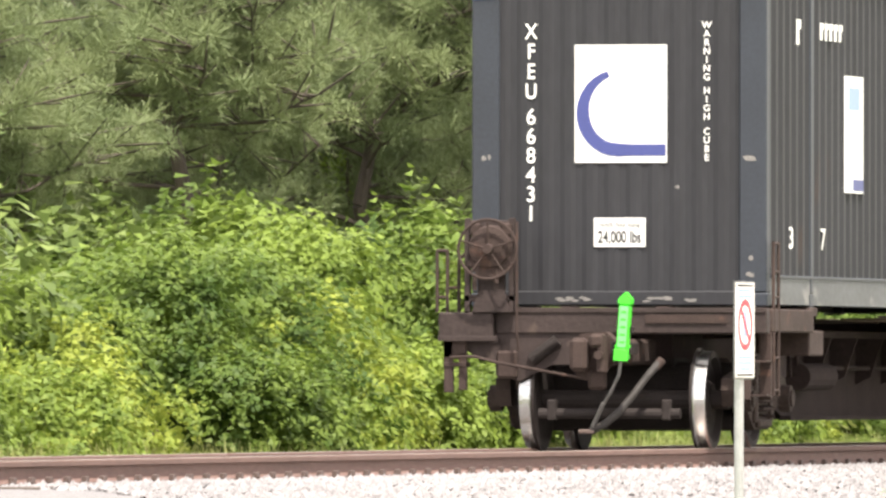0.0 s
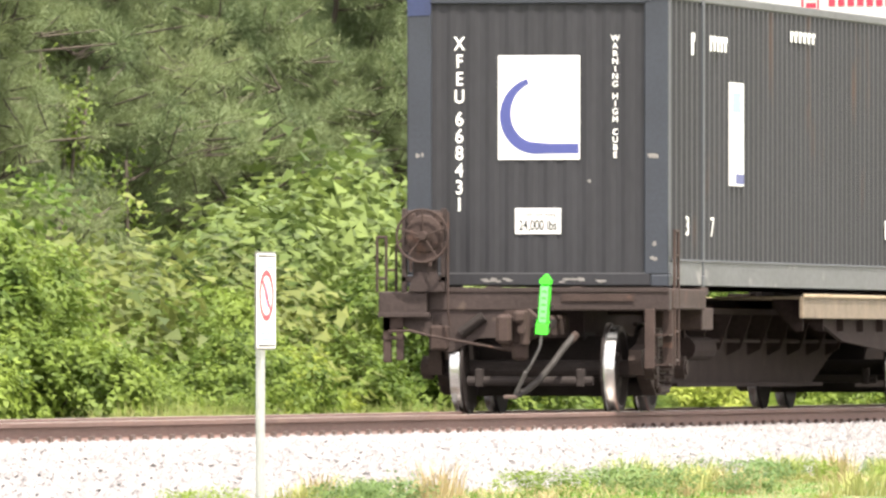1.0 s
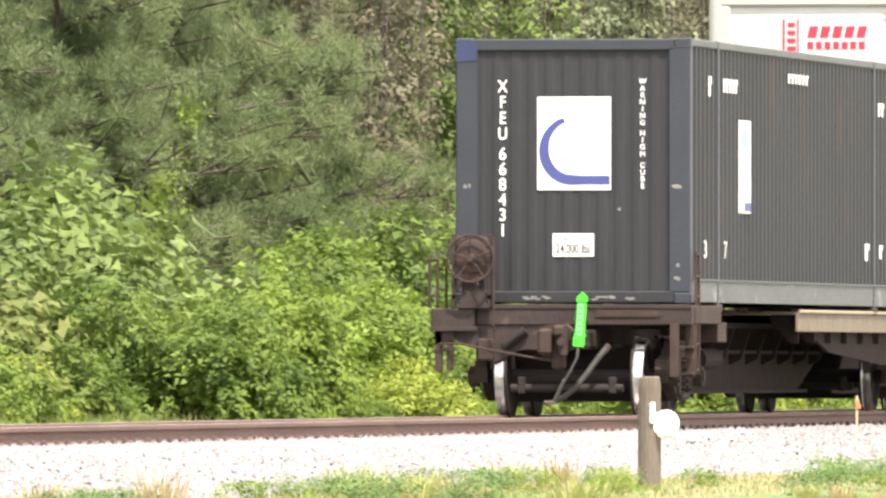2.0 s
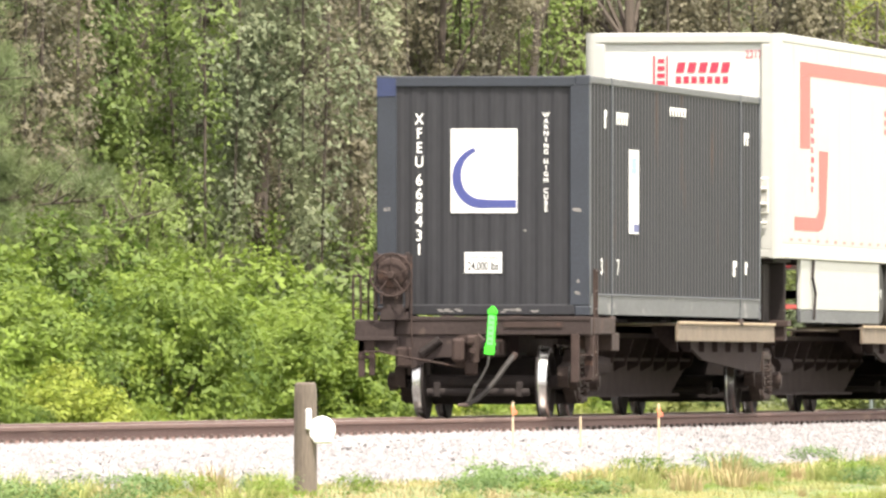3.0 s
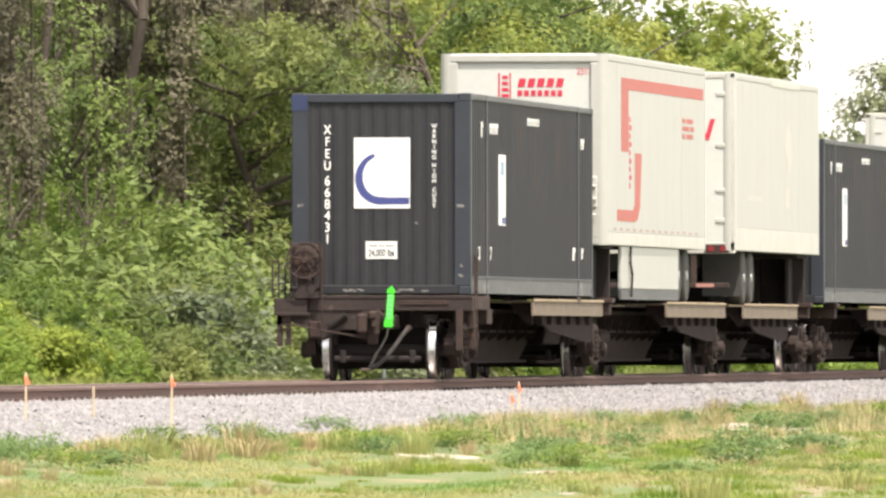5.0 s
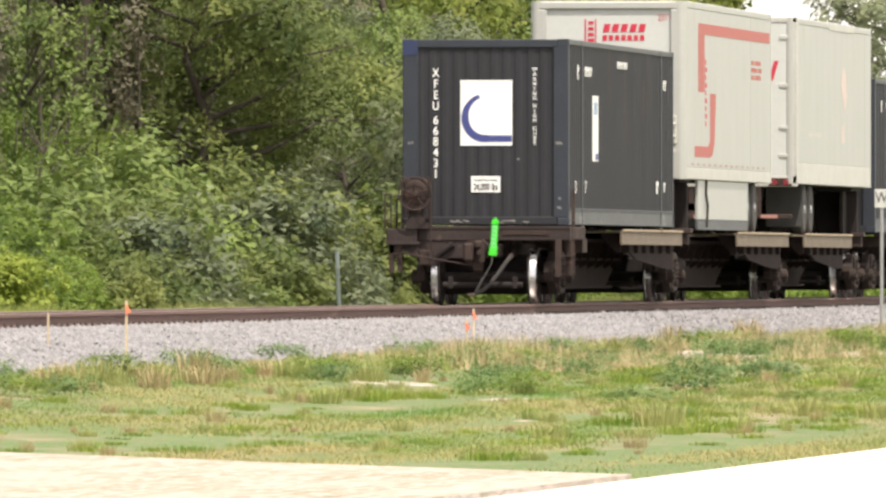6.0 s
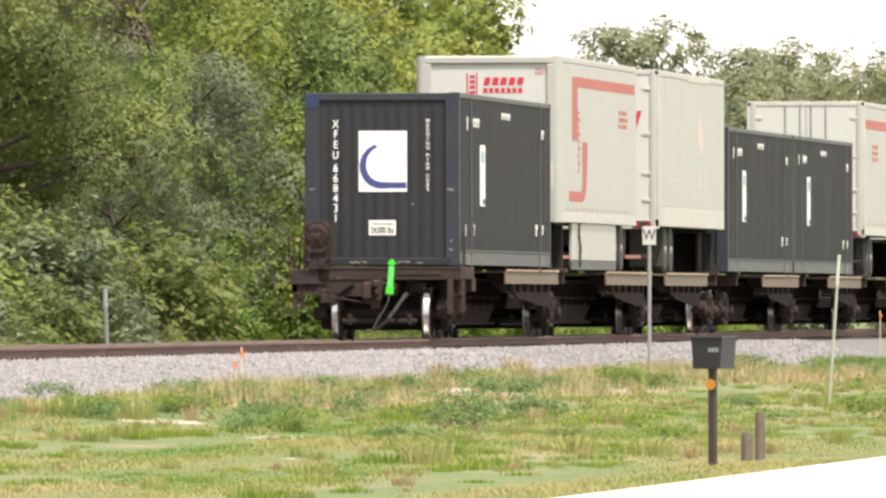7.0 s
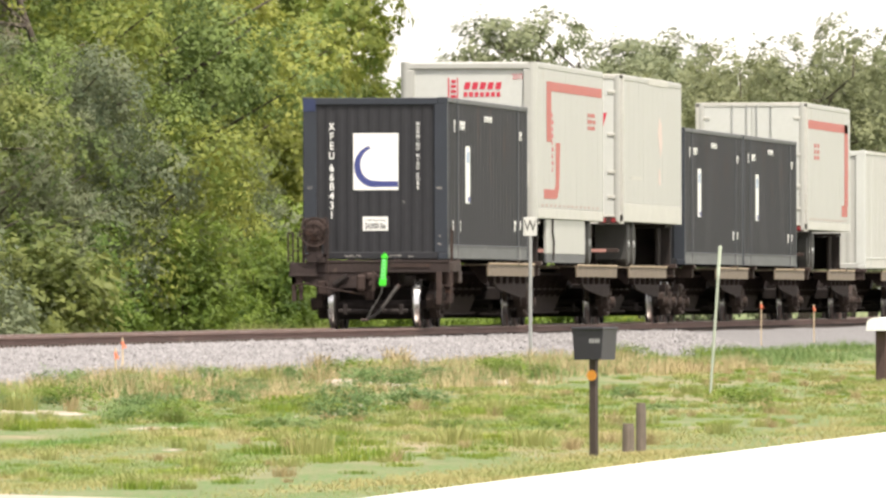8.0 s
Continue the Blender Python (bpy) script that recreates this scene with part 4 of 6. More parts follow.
def side_marks(c):
    """White panel and stencils on the side that faces the road."""
    part("side_sign", box(B(), 1.288, 1.293, 3.56, 4.43, 2.24, 3.27), WHITE, c, "white panel with blue corners")
    part("side_sign_mark", box(B(), 1.2925, 1.2945, 3.75, 4.25, 2.97, 3.17), PALEBLUE, c)
    part("side_sign_mark", box(B(), 1.2925, 1.2945, 3.95, 4.43, 2.26, 2.36), DECALBLUE, c)
    for y, z, n, w, h in ((1.36, 3.50, 1, 0.2, 0.22), (2.44, 3.56, 5, 0.16, 0.15), (7.3, 3.74, 6, 0.20, 0.11),
                          (13.4, 1.77, 1, 0.35, 0.2), (14.5, 3.47, 2, 0.2, 0.16), (14.6, 1.8, 1, 0.25, 0.16)):
        for i in range(n):
            y0 = y + i * w * 1.35
            bm = B()
            prism(bm, [(y0, z), (y0 + w * 0.62, z), (y0 + w * 0.62, z + h * 0.62), (y0 + w, z + h * 0.62), (y0 + w, z + h), (y0, z + h)], 1.288, 1.2915)
            part("stencil_bar", bm, WHITE, c)


def side_figures(c):
    for y, text in ((1.13, "3"), (2.58, "7")):
        lettering("stencil_figure", text, 0.27, WHITE, c, Matrix.Translation((1.289, y, 1.81)) @ SIDE, squeeze=1.7, bold=0.006)


def build_containers():
    label = "dark blue-black corrugated steel freight container on a flat car"
    last = moving(thing("freight_container", "dark corrugated steel freight container with a white logo panel", "container", "containers of the train"), 0.0)
    container_mesh_parts(last, BLUEBLACK, BLUEPOST, GREYRAIL)
    side_marks(last)
    side_figures(last)
    at = 0.029
    panel = part("logo_panel", box(B(), -0.395, 0.415, at - 0.004, at, 2.46, 3.475), WHITE, last, "white square panel with a blue curved mark")
    pts, widths = arc_points()
    part("logo_mark", stroke(B(), pts, widths, at - 0.0045), DECALBLUE, panel, "blue curved mark")
    notice = part("rating_notice", box(B(), -0.225, 0.228, at - 0.004, at, 1.735, 1.985), WHITE, last, "white floor rating notice")
    lettering("notice_heading", "Forklift Floor Rating", 0.062, LETTERGREY, notice, Matrix.Translation((0, at - 0.006, 1.925)) @ END, 0.72, bold=0.02)
    lettering("notice_figures", "24,000 lbs", 0.145, BLACKINK, notice, Matrix.Translation((0, at - 0.006, 1.815)) @ END, 0.64, bold=0.022)
    for i, ch in enumerate("XFEU"):
        lettering("mark_letter", ch, 0.185, WHITE, last, Matrix.Translation((-0.78, at - 0.001, 3.585 - 0.172 * i)) @ END, 0.82, bold=0.012)
    for i, ch in enumerate("668431"):
        lettering("number_digit", ch, 0.19, WHITE, last, Matrix.Translation((-0.78, at - 0.001, 2.85 - 0.167 * i)) @ END, 0.9, bold=0.012)
    for word, top in (("WARNING", 3.64), ("HIGH", 3.075), ("CUBE", 2.725)):
        for i, ch in enumerate(word):
            lettering("warning_letter", ch, 0.082, WHITE, last, Matrix.Translation((0.765, at - 0.001, top - 0.0745 * i)) @ END, 1.0, bold=0.015)
    rs = random.Random(5)
    worn = paint("scuffed_primer", (0.20, 0.19, 0.18), 0.8, vary=0.3, scale=20, fine=80)
    for x, z, w, h, n in ((-0.35, 1.285, 0.12, 0.02, 6), (0.32, 1.285, 0.12, 0.02, 6), (-0.5, 1.28, 0.05, 0.02, 3), (0.6, 1.28, 0.06, 0.014, 3)):
        for _ in range(n):
            bm = B()
            blot(bm, rs, x + rs.uniform(-w, w), z + rs.uniform(-h, h), 0.05, 0.014, -0.001 - 0.001 * rs.random())
            part("scuff", bm, worn, last)
    for x, z, w in ((1.13, 2.5, 0.06), (1.17, 2.49, 0.05), (1.16, 1.64, 0.03), (1.14, 1.50, 0.035), (1.17, 1.49, 0.03), (-1.19, 2.5, 0.03), (-1.14, 2.51, 0.02)):
        bm = B()
        blot(bm, rs, x, z, w, 0.03, -0.0005 * rs.random())
        part("scuff", bm, worn, last)
    bm = B()
    blot(bm, rs, 0.51, 2.25, 0.026, 0.026, 0.031)
    part("scuff", bm, worn, last)
    bm = B()
    prism(bm, [(-1.29, 3.86), (-1.06, 3.87), (-1.06, 4.08), (-1.29, 4.09)], -0.007, -0.0045, axis="y")
    part("touch_up_patch", bm, paint("touch_up_blue", (0.022, 0.032, 0.085), 0.5, vary=0.25), last, "patch of bluer paint")
    for along in (53.6, 70.1):
        c = moving(thing("freight_container", label, "container", "containers of the train"), along)
        container_mesh_parts(c, BLUEBLACK, BLUEPOST, GREYRAIL)
        side_marks(c)
    c = moving(thing("freight_container", "dirty white smooth-sided freight container on a flat car", "container", "containers of the train"), 109.6)
    container_mesh_parts(c, TRAILER, TRAILERLIT, ALUMINIUM)


def wheel_pair_mesh():
    """Two flanged wheels on an axle, about x."""
    bm = B()
    R = 0.42
    lathe(bm, [(-0.95, 0.075), (-0.95, 0.085), (0.95, 0.085), (0.95, 0.075)], 14)
    for s in (-1, 1):
        prof = [(0.685, 0.12), (0.685, R - 0.09), (0.682, R - 0.06), (0.682, R + 0.025), (0.710, R + 0.025), (0.722, R + 0.002), (0.815, R - 0.004), (0.818, R - 0.055),
                (0.765, R - 0.085), (0.745, 0.18), (0.80, 0.14), (0.80, 0.085)]
        lathe(bm, [(s * u, r) for u, r in prof], 72)
    bmesh.ops.recalc_face_normals(bm, faces=bm.faces[:])
    for f in bm.faces:
        c = f.calc_center_median()
        rr = math.hypot(c.y, c.z)
        f.material_index = 1 if (rr > R - 0.01 and 0.70 < abs(c.x) < 0.83) else 0
    me = bpy.data.meshes.new("wheelset")
    bm.to_mesh(me)
    bm.free()
    me.materials.append(GRIME)
    me.materials.append(TREAD)
    return me


def side_frame_mesh():
    bm = B()
    out = [(-1.12, 0.50), (-1.10, 0.60), (-0.70, 0.66), (-0.42, 0.82), (0.42, 0.82), (0.70, 0.66), (1.10, 0.60), (1.12, 0.50), (1.06, 0.36), (0.66, 0.36), (0.52, 0.27),
           (0.30, 0.16), (-0.30, 0.16), (-0.52, 0.27), (-0.66, 0.36), (-1.06, 0.36)]
    prism(bm, out, -0.065, 0.065)
    for s in (-0.865, 0.865):
        rod(bm, (0.06, s, 0.43), (0.16, s, 0.43), 0.115, 14)
        rod(bm, (0.16, s, 0.43), (0.18, s, 0.43), 0.075, 10)
    box(bm, 0.06, 0.10, -0.30, 0.30, 0.70, 0.80, 0.015)
    box(bm, 0.06, 0.11, -0.28, 0.28, 0.18, 0.25, 0.015)
    for s in (-0.34, 0.34):
        box(bm, 0.05, 0.10, s - 0.05, s + 0.05, 0.22, 0.78, 0.015)
    return mesh_of(bm, "side_frame", SIDEFRAME)


def spring_mesh():
    bm = B()
    for y in (-0.16, 0.0, 0.16):
        pts = [(0.075 + 0.07 * math.cos(i * 0.9), y + 0.07 * math.sin(i * 0.9), 0.27 + 0.0105 * i) for i in range(36)]
        for p, q in zip(pts, pts[1:]):
            rod(bm, p, q, 0.013, 5)
    return mesh_of(bm, "spring_nest", SIDEFRAME)


PAIR, FRAME, SPRING = None, None, None


def truck(car, y):
    """A two-axle truck under a car: bolster, cast side frames, springs and turning wheel pairs."""
    bm = B()
    box(bm, -0.98, 0.98, -0.20, 0.20, 0.48, 0.74, 0.03)
    box(bm, -0.35, 0.35, -0.33, 0.33, 0.70, 0.86, 0.02)
    b = part("truck_bolster", bm, GRIME, car, at=(0, y, 0))
    part("spring_plank", box(B(), -0.93, 0.93, -0.30, 0.30, 0.15, 0.30, 0.02), GRIME, b)
    for s in (-1.36, 1.36):
        bm = B()
        rod(bm, (-0.62, s, 0.30), (0.62, s, 0.30), 0.045, 10)
        for x in (-0.5, 0.5):
            box(bm, x - 0.04, x + 0.04, s - 0.05, s + 0.05, 0.24, 0.42, 0.012)
        part("brake_rod", bm, GRIME, b)
    for s in (-0.42, 0.42):
        part("brake_beam", box(B(), -0.80, 0.80, s - 0.05, s + 0.05, 0.28, 0.40, 0.015), GRIME, b)
    for s in (-1, 1):
        f = new("side_frame", FRAME)
        f.parent, f.location, f.rotation_euler = b, (s * 0.99, 0, 0), (0, 0, 0 if s > 0 else math.pi)
        g = new("spring_nest", SPRING)
        g.parent, g.location, g.rotation_euler = b, (s * 0.99, 0, 0), (0, 0, 0 if s > 0 else math.pi)
    for dy in (-0.865, 0.865):
        w = new("wheelset", PAIR)
        w.parent = car
        w.location = (0, y + dy, 0.42)
        WHEELS.append((w, y + dy))


def spine_unit(car, y0, y1, apron0, apron1, saddles):
    """One unit of an articulated spine car between two trucks."""
    bm = B()
    prism(bm, [(y0 - 0.4, 1.02), (y0 - 0.4, 0.78), (y0 + 2.0, 0.78), (y0 + 4.6, 0.24), (y1 - 4.2, 0.24), (y1 - 1.9, 0.78), (y1 + 0.4, 0.78), (y1 + 0.4, 1.02)], -0.36, 0.36)
    sill = part("center_sill", bm, UNDER, car, "dark brown box-section spine")
    bm = B()
    for s in (-1, 1):
        box(bm, s * 0.36, s * 0.50, y0 + 1.0, y1 - 1.0, 0.97, 1.03)
        box(bm, min(s * 0.361, s * 0.46), max(s * 0.361, s * 0.46), y0 + 4.4, y1 - 4.0, 0.23, 0.27)
    part("sill_flange", bm, UNDER, sill)
    y = y0 + 3.0
    while y < y1 - 2.4:
        for s in (-1, 1):
            bm = B()
            prism(bm, [(s * 0.36, 0.97), (s * 0.36, 0.55), (s * 0.50, 0.62), (s * 0.62, 0.97)], y - 0.02, y + 0.02, axis="y")
            part("sill_rib", bm, UNDER, sill)
        y += 1.25
    for s in (-1, 1):
        bm = B()
        xa, xb = s * 0.38, s * 1.29
        box(bm, min(xa, xb), max(xa, xb), apron0, apron1, 1.125, 1.155, 0.006)
        box(bm, min(s * 1.25, xb), max(s * 1.25, xb), apron0, apron1, 0.93, 1.13, 0.008)
        a_ = part("apron", bm, APRON, car, "faded brown wheel apron with worn edge")
        bm = B()
        box(bm, min(s * 1.288, s * 1.31), max(s * 1.288, s * 1.31), apron0 - 0.01, apron1 + 0.01, 1.145, 1.18, 0.006)
        part("apron_lip", bm, APRONEDGE, a_)
        yy = apron0 + 0.3
        while yy < apron1 - 0.2:
            bm = B()
            prism(bm, [(s * 0.92, 1.125), (s * 0.92, 1.06), (s * 1.16, 0.80), (s * 1.24, 0.80), (s * 1.24, 1.125)], yy - 0.025, yy + 0.025, axis="y")
            part("apron_bracket", bm, UNDER, a_)
            yy += 1.3
        bm = B()
        prism(bm, [(apron0 + 1.2, 1.12), (apron0 + 1.6, 0.92), (apron0 + 3.2, 0.70), (apron1 - 1.8, 0.55), (apron1 - 0.6, 0.55), (apron1 - 0.2, 0.9), (apron1 - 0.2, 1.12)], min(s * 1.13, s * 1.17), max(s * 1.13, s * 1.17))
        part("gusset_plate", bm, UNDER, a_)
    for y in saddles:
        bm = B()
        box(bm, -1.26, 1.26, y - 0.14, y + 0.14, 0.95, 1.16, 0.012)
        for s in (-1, 1):
            box(bm, min(s * 1.05, s * 1.31), max(s * 1.05, s * 1.31), y - 0.2, y + 0.2, 1.14, 1.222, 0.01)
        part("saddle", bm, RUST, car)
    # brake rigging and pipes along the spine
    bm = B()
    pipe(bm, [(0.52, y0 + 1.6, 0.86), (0.52, y0 + 4.0, 0.84), (0.48, y0 + 5.0, 0.70), (0.48, y1 - 3, 0.70)], 0.022)
    rod(bm, (0.56, y0 + 4.2, 0.62), (0.56, y0 + 5.5, 0.62), 0.12, 14)
    box(bm, 0.40, 0.66, y0 + 2.6, y0 + 3.2, 0.60, 0.86, 0.02)
    ring(bm, (0.62, y0 + 3.7, 0.72), (1, 0, 0), 0.17, 0.018, 16, 6, 0.6)
    part("brake_rigging", bm, UNDER, car)


def rear_end(car):
    """Hand brake, ladders, coupler and hose at the last car's end; local y is along the train."""
    Y = -0.32
    bm = B()
    box(bm, -1.02, 1.36, Y, Y + 0.16, 0.985, 1.205, 0.012)
    box(bm, -1.02, 1.36, Y - 0.012, Y, 1.165, 1.21, 0.004)
    beam = part("end_beam", bm, BROWN, car, "brown painted end beam")
    part("nameplate_strip", box(B(), 0.30, 1.02, Y - 0.016, Y - 0.012, 1.075, 1.15, 0.003), RUST, beam)
    bm = B()
    prism(bm, [(-1.02, 0.985), (0.16, 0.985), (0.16, 0.72), (-0.52, 0.72), (-0.80, 0.58), (-1.02, 0.62)], Y + 0.02, Y + 0.06, axis="y")
    web = part("end_web", bm, BROWN, car)
    bm = B()
    rod(bm, (-0.70, Y + 0.0, 0.76), (-0.47, Y + 0.0, 0.93), 0.055, 10)
    rod(bm, (-0.66, Y - 0.03, 0.79), (-0.49, Y - 0.03, 0.915), 0.03, 8)
    part("draft_lug", bm, GRIME, web)
    part("corner_bracket", box(B(), -1.0, -0.82, Y - 0.05, Y + 0.05, 0.60, 0.84, 0.02), RUST, web)
    # step platform
    bm = B()
    box(bm, -1.50, -1.02, Y - 0.10, Y + 0.35, 0.94, 1.17, 0.015)
    box(bm, -1.50, -0.98, Y - 0.12, Y - 0.10, 0.92, 0.965, 0.004)
    prism(bm, [(-1.45, 0.94), (-0.98, 0.94), (-0.98, 0.72), (-1.20, 0.80)], Y + 0.0, Y + 0.04, axis="y")
    step = part("step_platform", bm, BROWN, car)
    bm = B()
    box(bm, -1.46, -1.38, Y - 0.06, Y, 0.48, 0.94, 0.006)
    box(bm, -1.33, -1.26, Y - 0.06, Y, 0.50, 0.82, 0.006)
    box(bm, -1.46, -1.26, Y - 0.07, Y + 0.10, 0.70, 0.74, 0.004)
    box(bm, -1.46, -1.26, Y - 0.06, Y - 0.02, 0.78, 0.94, 0.006)
    part("sill_step", bm, RUST, step)
    bm = B()
    for x0, x1 in ((-1.53, -1.44),):
        pipe(bm, [(x0, Y, 1.17), (x0, Y, 1.70), (x0 + 0.09, Y, 1.70), (x0 + 0.09, Y, 1.17)], 0.015)
        rod(bm, (x0, Y, 1.30), (x1, Y, 1.30), 0.012)
    pipe(bm, [(-1.36, Y + 0.1, 1.17), (-1.36, Y + 0.1, 1.62), (-1.24, Y + 0.1, 1.74)], 0.015)
    rod(bm, (-1.44, Y, 1.38), (-1.36, Y + 0.1, 1.38), 0.012)
    part("grab_iron", bm, RUST, step)
    # hand brake stand
    bm = B()
    box(bm, -1.27, -1.22, Y - 0.10, Y - 0.04, 1.17, 1.98, 0.006)
    box(bm, -0.88, -0.83, Y - 0.10, Y - 0.04, 1.17, 1.98, 0.006)
    box(bm, -1.27, -0.83, Y - 0.10, Y - 0.05, 1.26, 1.32, 0.006)
    box(bm, -1.24, -0.84, Y - 0.09, Y - 0.04, 1.90, 1.96, 0.01)
    box(bm, -1.16, -0.92, Y - 0.07, Y - 0.02, 1.17, 1.92, 0.01)
    prism(bm, [(-1.20, 1.17), (-0.86, 1.17), (-0.92, 1.36), (-1.14, 1.36)], Y - 0.12, Y - 0.07, axis="y")
    stand = part("brake_stand", bm, BROWN, car, "rusty brown hand brake stand")
    bm = B()
    c = Vector((-1.035, Y - 0.25, 1.71))
    ring(bm, c, (0, 1, 0), 0.255, 0.013, 40, 6)
    for i in range(5):
        a_ = radians(90 + 72 * i)
        rod(bm, c + Vector((0, 0.03, 0)), c + 0.255 * Vector((math.cos(a_), 0, math.sin(a_))), 0.009, 6)
    lathe(bm, [(Y - 0.27, 0.01), (Y - 0.27, 0.04), (Y - 0.20, 0.05)], 14, "y", (-1.035, 0, 1.71))
    part("brake_wheel", bm, RUST, stand, "round hand brake wheel")
    bm = B()
    lathe(bm, [(Y - 0.205, 0.02), (Y - 0.20, 0.10), (Y - 0.175, 0.175), (Y - 0.13, 0.19), (Y - 0.07, 0.19)], 24, "y", (-1.035, 0, 1.73))
    prism(bm, [(-1.20, 1.70), (-0.87, 1.70), (-0.85, 1.58), (-0.93, 1.47), (-1.13, 1.47), (-1.22, 1.58)], Y - 0.15, Y - 0.07, axis="y")
    for x in (-1.17, -0.90):
        box(bm, x - 0.045, x + 0.045, Y - 0.15, Y - 0.07, 1.82, 1.94, 0.02)
    part("brake_housing", bm, RUST, stand, "cast brake gear housing")
    bm = B()
    rod(bm, (-1.17, Y - 0.14, 1.50), (-1.17, Y - 0.14, 1.36), 0.02)
    rod(bm, (-0.98, Y - 0.14, 1.54), (-0.98, Y - 0.14, 1.42), 0.02)
    pipe(bm, [(-0.80, Y - 0.14, 1.95), (-0.80, Y - 0.14, 0.98), (-0.79, Y - 0.1, 0.84)], 0.012)
    part("brake_chain", bm, RUST, stand)
    # coupler
    bm = B()
    box(bm, -0.12, 0.12, Y - 0.25, 0.5, 0.72, 0.94, 0.03)
    out = [(-0.24, 0.92), (-0.18, 0.985), (0.10, 1.0), (0.19, 0.93), (0.21, 0.80), (0.18, 0.72), (0.10, 0.70), (0.02, 0.60), (-0.10, 0.58), (-0.22, 0.62), (-0.26, 0.78)]
    prism(bm, [(x * 0.8 - 0.15, z) for x, z in out], Y - 0.42, Y - 0.22, axis="y")
    head = part("coupler", bm, RUST, car, "rusty cast knuckle coupler", at=(0.11, 0, 0))
    bm = B()
    box(bm, -0.36, -0.21, Y - 0.58, Y - 0.40, 0.66, 0.95, 0.035)
    box(bm, -0.19, -0.05, Y - 0.58, Y - 0.42, 0.86, 0.985, 0.03)
    rod(bm, (-0.08, Y - 0.52, 0.66), (-0.08, Y - 0.52, 0.97), 0.05, 12)
    box(bm, -0.22, -0.06, Y - 0.46, Y - 0.40, 0.50, 0.68, 0.03)
    rod(bm, (-0.10, Y - 0.53, 0.80), (-0.10, Y - 0.60, 0.80), 0.04, 10)
    part("knuckle", bm, RUST, head)
    bm = B()
    pipe(bm, [(-1.40, Y - 0.08, 0.78), (-1.18, Y - 0.14, 0.79), (-0.98, Y - 0.16, 0.74), (-0.16, Y - 0.36, 0.60), (-0.06, Y - 0.40, 0.64)], 0.013)
    part("cut_lever", bm, RUST, car, "long thin uncoupling lever")
    # hose
    bm = B()
    pts = [Vector((0.36, Y - 0.10, 0.74)), Vector((0.28, Y - 0.22, 0.62)), Vector((0.18, Y - 0.32, 0.46)), Vector((0.06, Y - 0.40, 0.30)), Vector((-0.06, Y - 0.44, 0.20)), Vector((-0.16, Y - 0.46, 0.155))]
    pipe(bm, pts, 0.033, 10)
    hose = part("air_hose", bm, paint("hose_rubber", (0.028, 0.024, 0.022), 0.7, vary=0.3), car, "worn black rubber air hose", at=(0.08, 0, 0))
    bm = B()
    part("hose_fitting", rod(B(), (0.33, Y - 0.13, 0.69), (0.38, Y - 0.08, 0.76), 0.04, 10), RUST, hose)
    box(bm, -0.27, -0.13, Y - 0.49, Y - 0.43, 0.125, 0.165, 0.01)
    part("hose_coupling", bm, CLIP, hose)
    # ladder at the corner by the road
    bm = B()
    for y in (-0.02, 0.20):
        rod(bm, (1.36, y, 0.45), (1.36, y, 1.78), 0.016)
    for z in (0.50, 0.78, 1.30, 1.52, 1.76):
        rod(bm, (1.36, -0.02, z), (1.36, 0.20, z), 0.013)
    box(bm, 1.12, 1.22, Y - 0.02, Y + 0.03, 0.42, 1.0, 0.005)
    box(bm, 1.26, 1.36, Y + 0.20, Y + 0.25, 0.42, 1.0, 0.005)
    for z in (0.45, 0.74):
        box(bm, 1.14, 1.36, Y, Y + 0.24, z, z + 0.018)
    part("ladder", bm, RUST, car)
    bm = B()
    box(bm, 1.02, 1.37, Y + 0.2, 1.75, 1.0, 1.2, 0.012)
    box(bm, 0.8, 1.33, 1.75, 2.4, 0.80, 1.02, 0.012)
    part("corner_pedestal", bm, RUST, car)
    bm = B()
    for x in (-0.42, 0.42, -0.95):
        box(bm, x - 0.05, x + 0.05, Y + 0.1, Y + 0.45, 1.20, 1.222)
    part("rest_pad", bm, RUST, car)


def build_train():
    global PAIR, FRAME, SPRING
    PAIR, FRAME, SPRING = wheel_pair_mesh(), side_frame_mesh(), spring_mesh()
    label = "rust-brown articulated spine car on two-axle trucks"
    a_ = moving(thing("spine_car", "rust-brown spine car with hand brake and coupler at its end", "railway car", "cars of the train"), 0.0)
    spine_unit(a_, 0.95, 18.4, 8.1, 17.6, (2.03, 14.12))
    rear_end(a_)
    truck(a_, 0.98)
    truck(a_, 18.4)
    b_ = moving(thing("spine_car", label, "railway car", "cars of the train"), 18.4)
    spine_unit(b_, 0.45, 18.2, 8.7, 18.0, (0.6,))
    truck(b_, 18.2)
    c_ = moving(thing("spine_car", label, "railway car", "cars of the train"), 36.6)
    spine_unit(c_, 0.45, 15.6, 2.9, 12.2, (14.6,))
    truck(c_, 15.4)
    for base, first in ((55.0, True), (72.3, False), (89.4, False), (108.4, True)):
        d_ = moving(thing("spine_car", label, "railway car", "cars of the train"), base)
        spine_unit(d_, 0.6, 17.2, 7.3, 16.4, (1.2, 13.2))
        if first:
            truck(d_, 0.5)
        truck(d_, 16.9)


